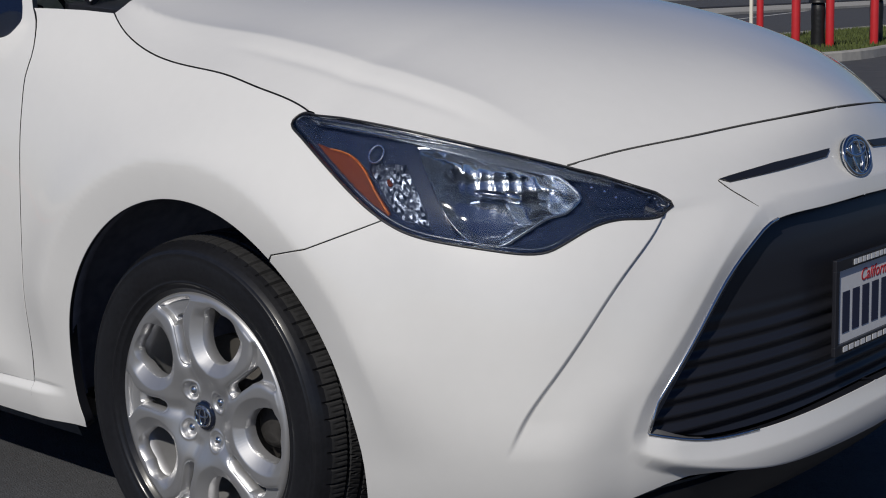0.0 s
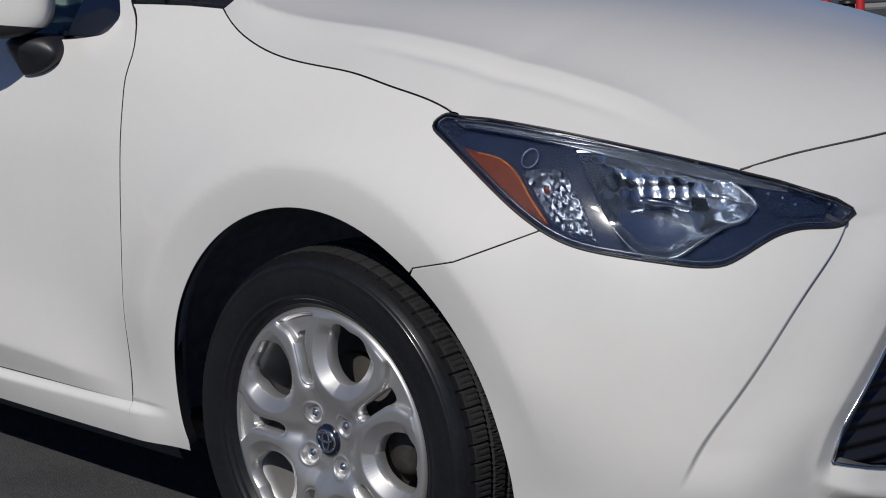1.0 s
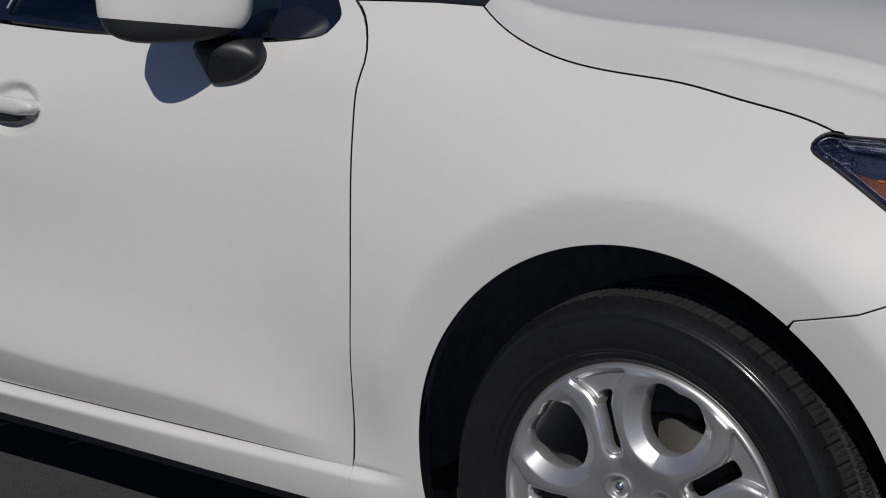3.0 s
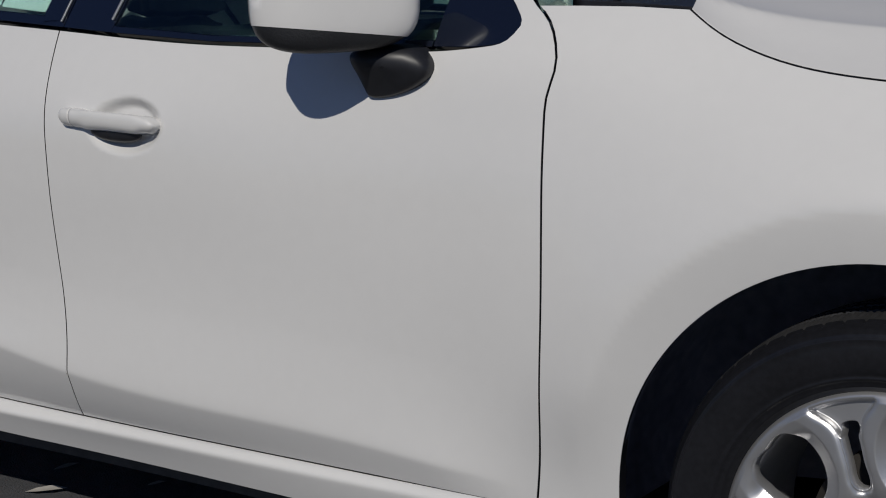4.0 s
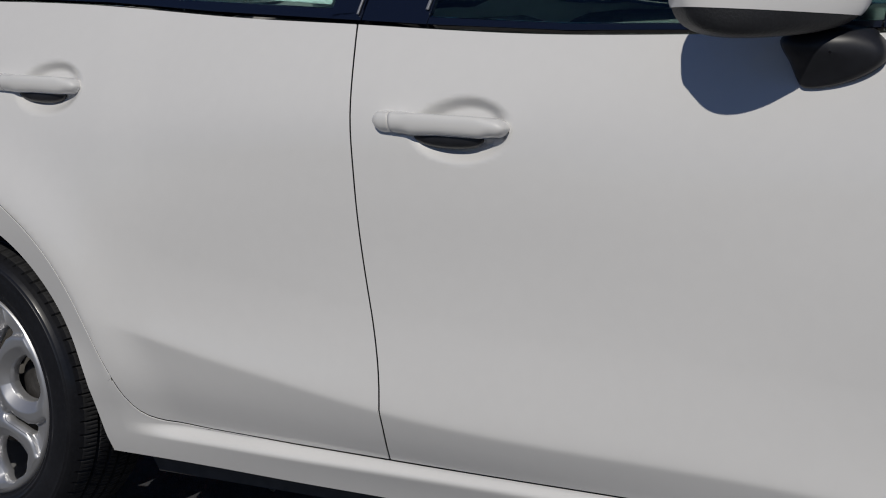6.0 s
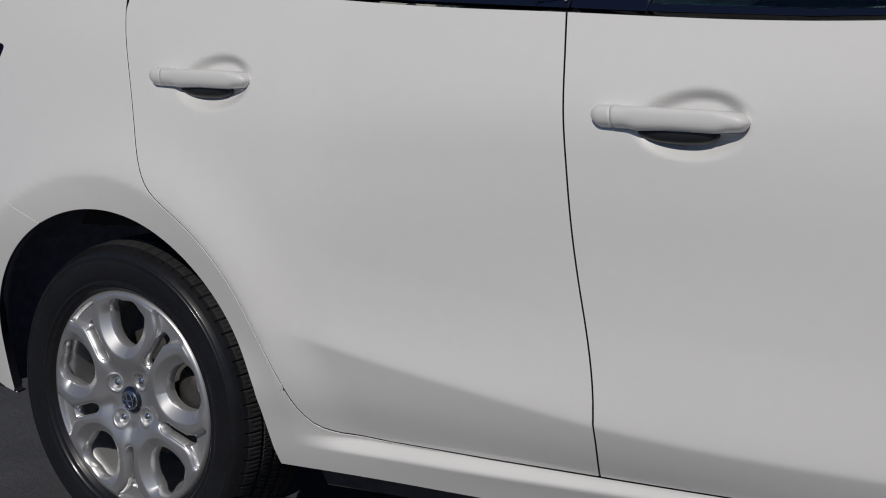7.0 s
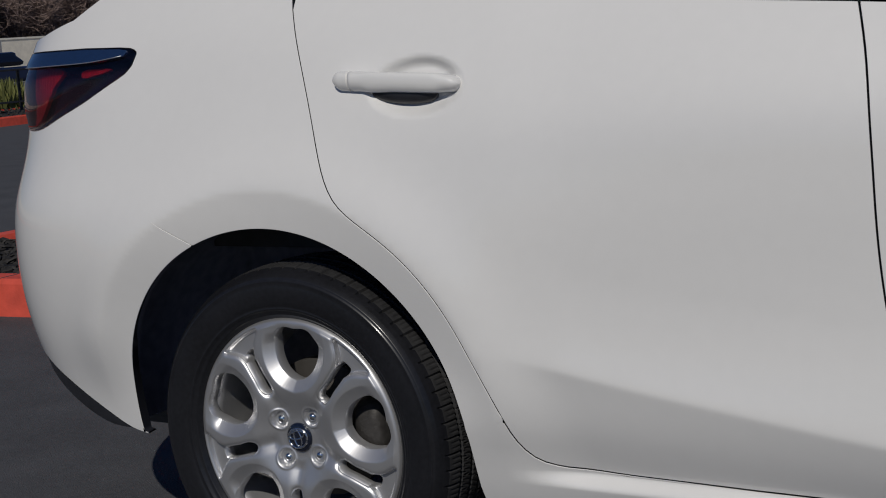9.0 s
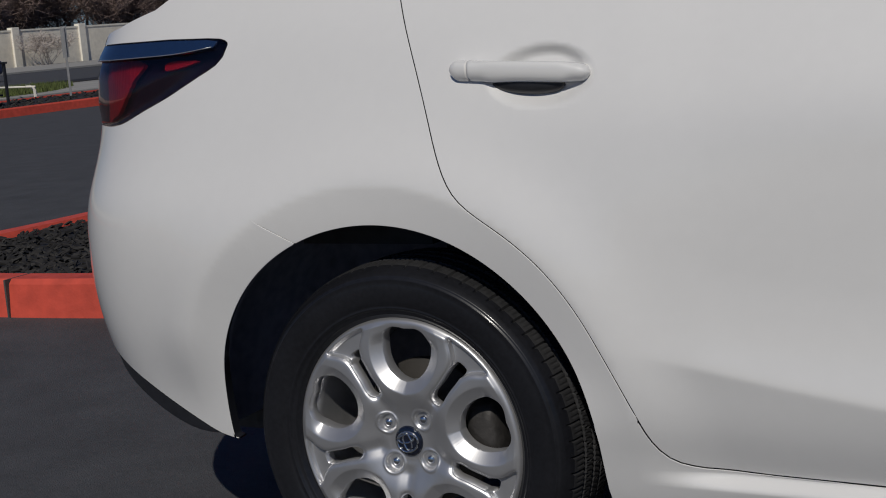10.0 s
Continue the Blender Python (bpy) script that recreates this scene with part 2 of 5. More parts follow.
def panel(name, poly, mat, parent, surf=None, both=True, whole=False, label="", **more):
    """A body panel on the right, its mirror image on the left (both), or the two halves in one mesh (whole)."""
    surf = surf or skin
    if whole:
        return [part(name, sheet_mesh(name, poly, mat, surf, sides=(1, -1), **more), parent=parent, label=label)]
    obs = [part(name, sheet_mesh(name, poly, mat, surf, **more), parent=parent, label=label)]
    if both:
        obs.append(part(name, sheet_mesh(name, poly, mat, surf, sides=(-1,), **more), parent=parent, label=label))
    return obs


def tube(points, radius, n=8, closed=False):
    """A round bar along points."""
    p = [Vector(q) for q in points]
    verts, faces = [], []
    up = Vector((0, 0, 1))
    for i, q in enumerate(p):
        a, b = p[i - 1] if (i or closed) else q, p[(i + 1) % len(p)] if (i + 1 < len(p) or closed) else q
        d = (b - a).normalized()
        s = d.cross(up if abs(d.z) < 0.9 else Vector((1, 0, 0))).normalized()
        t = s.cross(d)
        r = radius[i] if isinstance(radius, (list, tuple)) else radius
        verts += [q + r * (math.cos(w) * s + math.sin(w) * t) for w in (2 * math.pi * k / n for k in range(n))]
    m = len(p)
    for i in range(m if closed else m - 1):
        j = (i + 1) % m
        for k in range(n):
            faces.append((i * n + k, j * n + k, j * n + (k + 1) % n, i * n + (k + 1) % n))
    if not closed:
        faces += [tuple(range(n)), tuple(reversed(range((m - 1) * n, m * n)))]
    return verts, faces


def blob(center, axes, power=2.4, nu=40, nv=24):
    """A rounded box: a superellipsoid on three half axes."""
    c, a = np.array(center, float), np.array(axes, float)
    pw = lambda x: np.sign(x) * abs(x) ** (2 / power)
    verts, faces = [], []
    for j in range(nv + 1):
        f = -math.pi / 2 + math.pi * j / nv
        for i in range(nu):
            w = 2 * math.pi * i / nu
            verts.append(c + a[0] * pw(math.cos(f)) * pw(math.cos(w)) + a[1] * pw(math.cos(f)) * pw(math.sin(w)) + a[2] * pw(math.sin(f)))
    for j in range(nv):
        for i in range(nu):
            k = (i + 1) % nu
            faces.append((j * nu + i, j * nu + k, (j + 1) * nu + k, (j + 1) * nu + i))
    return verts, faces


# ---- body surface: a plan curve swept by inward offsets ----
def spline(xs, ys):
    """Natural cubic through the points; ys may have several columns."""
    xs, ys = np.asarray(xs, float), np.asarray(ys, float)
    ys = ys.reshape(len(xs), -1)
    n, h = len(xs), np.diff(xs)
    A, b = np.eye(n), np.zeros_like(ys)
    for i in range(1, n - 1):
        A[i, i - 1:i + 2] = h[i - 1], 2 * (h[i - 1] + h[i]), h[i]
        b[i] = 6 * ((ys[i + 1] - ys[i]) / h[i] - (ys[i] - ys[i - 1]) / h[i - 1])
    m = np.linalg.solve(A, b)

    def at(x):
        x = np.clip(np.atleast_1d(np.asarray(x, float)), xs[0], xs[-1])
        i = np.clip(np.searchsorted(xs, x) - 1, 0, n - 2)
        p, q, w = (xs[i + 1] - x)[:, None], (x - xs[i])[:, None], h[i][:, None]
        return (m[i] * p ** 3 + m[i + 1] * q ** 3) / (6 * w) + (ys[i] / w - m[i] * w / 6) * p + (ys[i + 1] / w - m[i + 1] * w / 6) * q
    return at


PLAN = [(-0.93, 0), (-0.92, -0.25), (-0.885, -0.48), (-0.80, -0.66), (-0.68, -0.765), (-0.52, -0.818), (-0.3, -0.838), (0.0, -0.842), (0.5, -0.842),
        (1.0, -0.842), (1.6, -0.842), (2.1, -0.842), (2.57, -0.845), (2.8, -0.845), (2.93, -0.836), (3.05, -0.815), (3.14, -0.786), (3.22, -0.742), (3.30, -0.668),
        (3.358, -0.575), (3.408, -0.42), (3.437, -0.23), (3.445, 0), (3.437, 0.23), (3.408, 0.42)]
_p = np.array(PLAN)
_c = np.concatenate([[0], np.cumsum(np.linalg.norm(np.diff(_p, axis=0), axis=1))])
_c -= _c[[i for i, q in enumerate(PLAN) if q[0] == 0.0][0]]
plan_at = spline(_c, _p)
U0, U1 = _c[0], _c[-3]
ZK = [0.14, 0.25, 0.30, 0.36, 0.45, 0.55, 0.65, 0.72, 0.78, 0.85, 0.95, 1.02, 1.10, 1.25, 1.45]
ROWS = [
    (U0, .20, .08, .055, .04, .015, .0, .0, .01, .03, .045, .05, .06, .10, 0.170, 0.260),
    (-0.85, .20, .085, .06, .04, .015, .0, .0, .01, .03, .05, .06, .075, .12, 0.190, 0.280),
    (-0.40, .13, .07, .06, .05, .03, .014, .006, .012, .028, .048, .075, .096, .13, 0.200, 0.290),
    (0.0, .10, .055, .04, .02, .008, .004, .005, .014, .026, .042, .072, .098, .14, 0.210, 0.300),
    (0.45, .105, .058, .042, .025, .02, .018, .017, .02, .026, .037, .072, .105, .15, 0.220, 0.310),
    (1.03, .11, .064, .039, .022, .017, .021, .022, .021, .022, .028, .068, .115, .172, 0.242, 0.332),
    (1.60, .10, .056, .040, .028, .022, .024, .025, .026, .03, .042, .08, .125, .19, 0.260, 0.350),
    (2.06, .09, .053, .046, .041, .033, .028, .029, .034, .041, .055, .087, .134, .20, 0.270, 0.360),
    (2.35, .09, .053, .045, .034, .018, .012, .014, .022, .036, .062, .118, .18, .27, 0.340, 0.430),
    (2.57, .09, .055, .045, .03, .012, .004, .003, .012, .03, .072, .145, .23, .33, 0.400, 0.490),
    (2.85, .09, .05, .04, .024, .01, .003, .005, .022, .048, .095, .2, .3, .42, 0.520, 0.620),
    (3.06, .09, .045, .03, .016, .006, .006, .018, .042, .08, .15, .3, .42, .55, 0.650, 0.750),
    (3.30, .10, .03, .012, .0, .0, .008, .034, .078, .155, .27, .42, .54, .66, 0.760, 0.860),
    (3.62, .10, .022, .006, .0, .0, .006, .03, .082, .14, .26, .42, .54, .66, 0.760, 0.860),
    (U1, .10, .022, .008, .0, .0, .005, .024, .062, .08, .15, .40, .52, .64, 0.740, 0.840)]
_rows = np.array([r[1:] for r in ROWS] + [ROWS[-2][1:]])
_off_u = spline([r[0] for r in ROWS] + [2 * U1 - ROWS[-2][0]], _rows)
_fine = np.arange(U0, U1 + .04, .04)
_zz = np.arange(0.14, 1.4501, .01)
_table = np.array([spline(ZK, r)(_zz)[:, 0] for r in _off_u(_fine)])


def smooth(a, b, x):
    t = np.clip((x - a) / (b - a), 0, 1)
    return t * t * (3 - 2 * t)


def cubic_weights(t):
    return (-t ** 3 + 2 * t ** 2 - t) / 2, (3 * t ** 3 - 5 * t ** 2 + 2) / 2, (-3 * t ** 3 + 4 * t ** 2 + t) / 2, (t ** 3 - t ** 2) / 2


def inset(u, z):
    """How far inside the plan curve the skin lies."""
    u, z = np.atleast_1d(np.asarray(u, float)), np.atleast_1d(np.asarray(z, float))
    a, b = np.clip((u - U0) / .04, 0, len(_fine) - 1.001), np.clip((z - .14) / .01, 0, len(_zz) - 1.001)
    i, j = a.astype(int), b.astype(int)
    wa, wb = cubic_weights(a - i), cubic_weights(b - j)
    h = np.zeros_like(u)
    for k in range(4):
        ii = np.clip(i + k - 1, 0, len(_fine) - 1)
        for m in range(4):
            h += wa[k] * wb[m] * _table[ii, np.clip(j + m - 1, 0, len(_zz) - 1)]
    return h + detail(u, z)


ARCHES = ((2.577, 0.305), (-0.018, 0.305))
ARCH_R, RING_R = 0.383, 0.452
HANDLES = ((1.235, 0.835), (0.287, 0.918))
_swage = spline([0.3, 0.49, 0.66, 0.86, 1.06, 1.4, 1.68, 1.92, 2.1], [0.50, 0.476, 0.446, 0.415, 0.386, 0.36, 0.347, 0.325, 0.305])
_fold = spline([0.30, 0.353, 0.402, 0.461, 0.541, 0.617, 0.674, 0.72], [3.20, 3.226, 3.25, 3.292, 3.352, 3.421, 3.494, 3.55])


def detail(u, z):
    """Flare round the wheels, swage low on the doors, hollows behind the handles, fold of the bumper."""
    d = np.zeros_like(u)
    for cu, cz in ARCHES:
        r = np.hypot(u - cu, z - cz)
        d += (0.29 * 0.0025 * np.logaddexp(0, np.clip((RING_R - r) / 0.0025, -40, 40)) - 0.0180 * np.exp(-(np.maximum(r - RING_R, 0) / 0.08) ** 2)) * smooth(0.30, 0.50, z)
    zc = _swage(u)[:, 0]
    on = smooth(0.42, 0.58, u) * (1 - smooth(1.85, 2.06, u))
    low = 0.002 * np.logaddexp(0, np.maximum((zc - z) / 0.002, -40))
    high = 0.004 * np.logaddexp(0, np.clip((z - zc) / 0.004, -40, 40))
    d += on * (0.090 * (1 - np.exp(-low / 0.36)) - 0.019 * np.exp(-(high / 0.080) ** 1.3) + 0.0065 * np.exp(-(high / 0.12) ** 2) + 0.0050 * np.exp(-((high - 0.17) / 0.10) ** 2)) * smooth(0.262, 0.292, z)
    for cu, cz in HANDLES:
        a = (u - cu - 0.010) / (0.092 + 0.014 * (u < cu + 0.010))
        d += 0.0170 * (1 - smooth(0.54, 1.0, np.hypot(a, (z - cz + 0.001) / 0.053)))
    side = u - _fold(z)[:, 0]
    d += 0.0065 * smooth(-0.0015, 0.0075, side) * (1 - smooth(0.02, 0.15, side)) * smooth(0.33, 0.40, z) * (1 - smooth(0.68, 0.70, z))
    return d


def skin(u, z, out=0.0):
    """A point of the right-hand skin, and out metres proud of it."""
    u, z = np.atleast_1d(np.asarray(u, float)), np.atleast_1d(np.asarray(z, float))
    u = np.clip(u, U0, U1)
    p = plan_at(u)
    d = plan_at(u + 1e-3) - plan_at(u - 1e-3)
    d /= np.linalg.norm(d, axis=1)[:, None]
    n = np.stack([d[:, 1], -d[:, 0]], 1)
    q = p + n * (out - inset(u, z))[:, None]
    return np.stack([q[:, 0], q[:, 1], z], 1)


def inside(poly, u, z):
    """Signed distance to an outline: positive within it."""
    p = np.array(poly, float)
    u, z = np.atleast_1d(u), np.atleast_1d(z)
    best, odd = np.full(u.shape, 9.0), np.zeros(u.shape, bool)
    for a, b in zip(p, np.roll(p, -1, 0)):
        d = b - a
        t = np.clip(((u - a[0]) * d[0] + (z - a[1]) * d[1]) / (d @ d + 1e-12), 0, 1)
        best = np.minimum(best, np.hypot(u - a[0] - t * d[0], z - a[1] - t * d[1]))
        hit = (a[1] > z) != (b[1] > z)
        odd ^= hit & (u < a[0] + (z - a[1]) * d[0] / (d[1] if abs(d[1]) > 1e-12 else 1e-12))
    return np.where(odd, best, -best)


def arc(c, r, a0, a1, n=24):
    return [(c[0] + r * math.cos(radians(a)), c[1] + r * math.sin(radians(a))) for a in np.linspace(a0, a1, n)]


# ---- the car: outlines on the skin, as (run along the body, height) ----
DOOR_GAP = bend([(2.052, 0.284), (2.070, 0.40), (2.077, 0.488), (2.082, 0.626), (2.081, 0.724), (2.076, 0.847), (2.0765, 0.888), (2.0835, 0.925), (2.0765, 0.956), (2.055, 0.99), (2.028, 1.012)], 4)
PILLAR_GAP = bend([(1.050, 0.289), (1.068, 0.37), (1.067, 0.45), (1.052, 0.55), (1.040, 0.65), (1.035, 0.75), (1.030, 0.85), (1.018, 0.94), (1.001, 1.003)], 4)
REAR_GAP = bend([(0.528, 0.296), (0.481, 0.310), (0.456, 0.337), (0.437, 0.38), (0.391, 0.479), (0.343, 0.564), (0.289, 0.629), (0.232, 0.675), (0.184, 0.707), (0.152, 0.735), (0.126, 0.776), (0.090, 0.866), (0.054, 0.962), (0.016, 1.059)], 4)
HOOD_GAP = bend([(2.260, 1.0), (2.306, 0.970), (2.361, 0.944), (2.427, 0.923), (2.53, 0.9055), (2.613, 0.8945), (2.70, 0.8755), (2.757, 0.8635), (2.812, 0.8485), (2.850, 0.834)], 3)
LAMP_TOP = [(2.850, 0.834), (2.900, 0.831), (2.950, 0.825), (2.998, 0.818), (3.092, 0.801), (3.195, 0.7815), (3.309, 0.7615), (3.416, 0.740), (3.508, 0.712), (3.529, 0.698)]
LAMP_LOW = bend([(3.531, 0.691), (3.500, 0.680), (3.431, 0.680), (3.369, 0.673), (3.311, 0.650), (3.288, 0.642), (3.267, 0.640), (3.203, 0.646), (3.121, 0.657), (3.052, 0.673), (3.024, 0.6855)], 5)
LAMP_BACK = bend([(3.024, 0.6855), (2.995, 0.702), (2.931, 0.744), (2.858, 0.791), (2.825, 0.810), (2.810, 0.824), (2.815, 0.832), (2.850, 0.834)], 7)
HEADLAMP = LAMP_TOP + LAMP_LOW[:-1] + LAMP_BACK[:-1]
BUMPER_GAP = [(3.024, 0.6855), (2.968, 0.664), (2.901, 0.638), (2.818, 0.6195)]
GRILLE_SIDE = bend([(3.445, 0.361), (3.453, 0.389), (3.496, 0.452), (3.555, 0.521), (3.622, 0.589), (3.684, 0.627), (3.721, 0.643), (3.770, 0.651), (3.872, 0.653), (3.966, 0.654), (U1, 0.655)], 3)
GRILLE_LOW = bend([(U1, 0.328), (3.927, 0.327), (3.751, 0.325), (3.635, 0.327), (3.555, 0.333), (3.522, 0.339), (3.467, 0.353), (3.446, 0.358)], 3)
GRILLE = GRILLE_SIDE + GRILLE_LOW
BELT = bend([(0.016, 1.095), (0.395, 1.065), (0.666, 1.034), (0.826, 1.018), (1.001, 1.003), (1.129, 0.991), (1.392, 0.970), (1.579, 0.962), (1.75, 0.955), (1.884, 0.952), (1.96, 0.957), (1.996, 0.967), (2.009, 0.984)], 14)
TAIL_LOW = bend([(-0.341, 1.003), (-0.348, 0.985), (-0.393, 0.956), (-0.479, 0.919), (-0.562, 0.891), (-0.636, 0.870), (-0.70, 0.865)], 3)
TAIL_TOP = [(-0.80, 1.02), (-0.664, 1.021), (-0.493, 1.0205), (-0.39, 1.017), (-0.36, 1.0145), (-0.348, 1.011), (-0.342, 1.007)]
REAR_SEAM = bend([(-0.1705, 0.6575), (-0.259, 0.708), (-0.36, 0.80), (-0.43, 0.94)], 4)


def grille_bevel(u, z):
    near = (u > 3.3)
    d = np.zeros_like(u)
    if near.any():
        d[near] = 0.36 * 0.0012 * np.logaddexp(0, np.clip((0.030 + np.minimum(inside(GRILLE, u[near], z[near]), 0)) / 0.0012, -40, 40))
    return d


LIP = bend([(3.398, 0.40), (3.401, 0.368), (3.416, 0.339), (3.470, 0.308), (3.571, 0.279), (3.702, 0.251), (3.83, 0.241), (U1, 0.236)], 3) + [(U1 + 0.1, 0.236), (U1 + 0.1, 0.66), (3.80, 0.66), (3.52, 0.55)]
FOLD_U = 3.35


def nose(u, z):
    u, z = np.atleast_1d(np.asarray(u, float)), np.atleast_1d(np.asarray(z, float))
    lip = np.zeros_like(u)
    near = (u > 3.3) & (z < 0.48)
    if near.any():
        lip[near] = (0.016 + 0.010 * smooth(0.33, 0.25, z[near])) * smooth(-0.016, 0.010, inside(LIP, u[near], z[near])) * smooth(3.39, 3.50, u[near]) * smooth(0.43, 0.33, z[near])
    return skin(u, z, lip - 0.012 * smooth(3.30, 3.42, u) * smooth(0.45, 0.33, z) - grille_bevel(u, z))


def folded(a, z):
    """The nose, with its first coordinate counted from the bumper's fold."""
    a, z = np.atleast_1d(np.asarray(a, float)), np.atleast_1d(np.asarray(z, float))
    return nose(a + _fold(z)[:, 0] - FOLD_U, z)


def wing_at(u, z):
    z = np.atleast_1d(z)
    return skin(u, z, (0.013 * smooth(0.289, 0.268, z) - 0.002 * (z < 0.289)) * (1 - smooth(2.06, 2.17, np.atleast_1d(u))))


def sill_at(u, z):
    z = np.atleast_1d(z)
    return skin(u, z, 0.013 * smooth(0.289, 0.268, z) * smooth(0.45, 0.90, np.atleast_1d(u)) - 0.002 * (z < 0.289) * smooth(0.45, 0.70, np.atleast_1d(u)))


# bonnet: between the two gaps and the front edge
_edge = skin(*np.array(HOOD_GAP + [q for q in LAMP_TOP[1:6]] + [(3.34, 0.757)]).T)
_edge = _edge[np.argsort(_edge[:, 0])]
_keep = np.concatenate([[True], np.diff(_edge[:, 0]) > 0.004])
_edge = np.vstack([[2.16, -0.72, 1.02], _edge[_keep], [3.42, -0.36, 0.70]])
edge_at = spline(_edge[:, 0], _edge[:, 1:])
crown_at = spline([2.1, 2.3, 2.6, 2.85, 3.05, 3.2, 3.3, 3.36, 3.42], [1.068, 1.058, 1.028, 0.988, 0.938, 0.89, 0.846, 0.805, 0.75])
front_at = spline([-0.15, 0, 0.15, 0.384, 0.583, 0.7], [[3.332, 0.796], [3.348, 0.801], [3.332, 0.796], [3.270, 0.775], [3.197, 0.749], [3.14, 0.737]])


crease_at = spline([2.10, 2.25, 2.38, 2.55, 2.75, 2.90, 3.00, 3.10, 3.25], [0.672, 0.660, 0.650, 0.644, 0.642, 0.636, 0.622, 0.592, 0.53])


def bonnet_raw(x, y):
    e = edge_at(x)
    t = np.clip(np.abs(y) / np.abs(e[:, 0]), 0, 1)
    c = crown_at(x)[:, 0]
    run = smooth(2.14, 2.34, x) * (1 - smooth(3.02, 3.22, x))
    away = np.abs(y) - crease_at(x)[:, 0]
    fold = run * 0.0110 * np.exp(-np.sqrt(away ** 2 + 0.004 ** 2) / 0.045)
    trough = smooth(2.50, 2.72, x) * (1 - smooth(2.98, 3.14, x)) * 0.0032 * np.exp(-((away - 0.036) / 0.012) ** 2)
    return e[:, 1] + (c - e[:, 1]) * (1 - t ** 3.2) + (fold - trough) * smooth(0.0, 0.10, 1 - t)


def bonnet_at(s, v):
    s, v = np.atleast_1d(np.asarray(s, float)), np.atleast_1d(np.asarray(v, float))
    w = np.maximum(1 - v, 0)
    xr = 2.262 - 0.10 * (1 - w ** 2)
    xf = 3.199 + 0.161 * (1 - w ** 1.7)
    for _ in range(3):
        x = xr + (xf - xr) * s
        yf = 0.585 * w
        y = -w * np.abs(edge_at(np.minimum(x, 3.199))[:, 0])
        xf = front_at(np.abs(yf))[:, 0]
    z = bonnet_raw(x, y)
    zf = front_at(yf)[:, 1]
    lift = (zf - bonnet_raw(xf, -yf)) * np.clip(s, 0, 1.1) ** 6
    return np.stack([x, y, z + lift], 1)


def across(a, b, c, d, bow=0.0):
    """A surface over (s, v) in the unit square between four corners, bowed outwards."""
    a, b, c, d = (np.array(q, float) for q in (a, b, c, d))
    n = np.cross(b - a, d - a)
    n /= np.linalg.norm(n)

    def at(s, v):
        s, v = np.atleast_1d(s)[:, None], np.atleast_1d(v)[:, None]
        return a * (1 - s) * (1 - v) + b * s * (1 - v) + c * s * v + d * (1 - s) * v + n * bow * (4 * s * (1 - s) * 0.6 + (1 - (1 - v) ** 2) * 0.4)
    return at


def centre(s, v):
    return v > 1 - 1e-6


UNIT = [(0, 0), (1, 0), (1, 1), (0, 1)]


# ---- wheel ----
def tyre_mesh():
    wall = [(0.212, 0.010), (0.2175, -0.004), (0.222, -0.009), (0.226, -0.0135), (0.2275, -0.0155), (0.2295, -0.0152), (0.2355, -0.0192), (0.2365, -0.0212), (0.2395, -0.0210), (0.2410, -0.0202), (0.2440, -0.0222), (0.252, -0.0245), (0.266, -0.0262),
            (0.279, -0.0255), (0.286, -0.0240), (0.2875, -0.0248), (0.2895, -0.0240), (0.2910, -0.0212), (0.2925, -0.0215), (0.2945, -0.0195), (0.300, -0.0135), (0.3045, -0.006)]
    tread = [(0.3085, 0.002), (0.3095, 0.006), (0.311, 0.014), (0.3122, 0.024), (0.3128, 0.032), (0.3058, 0.033), (0.3058, 0.040), (0.3134, 0.041), (0.314, 0.052), (0.3142, 0.064),
             (0.3070, 0.065), (0.3070, 0.074), (0.3144, 0.075), (0.3145, 0.084), (0.3144, 0.094), (0.3070, 0.095), (0.3070, 0.104), (0.3142, 0.105), (0.3134, 0.128),
             (0.3058, 0.129), (0.3058, 0.136), (0.3128, 0.137), (0.311, 0.155), (0.3085, 0.167)]
    inner = [(0.300, 0.182), (0.28, 0.193), (0.25, 0.194), (0.225, 0.182), (0.212, 0.165)]
    prof = wall + tread + inner
    a, b = len(wall), len(wall) + len(tread)

    def groove(i, k, r):
        y = prof[k][1]
        if a - 1 <= k < b:
            shoulder = y < 0.033 or y > 0.137
            shift = i if shoulder else i + int(y * 120)
            if shift % 9 == 0 and -0.003 < y < 0.170:
                return r - (0.0042 if shoulder else 0.0036) * (1.0 if r > 0.309 or shoulder else 0.0)
            if shift % 9 in (3, 6) and 0.008 < y < 0.16 and r > 0.309:
                return r - 0.0014
        return r
    v, f = revolve(prof, 630, radius=groove)
    me = mesh_of("tyre", v, [tuple(reversed(q)) for q in f], RUBBER)
    me.materials.append(TREAD)
    m = len(prof)
    for q in me.polygons:
        k = min(i % m for i in q.vertices)
        q.use_smooth = not (a - 2 <= k < b)
        q.material_index = int(a <= k < b)
    return me


LUGS = (38, 128, 218, 308)


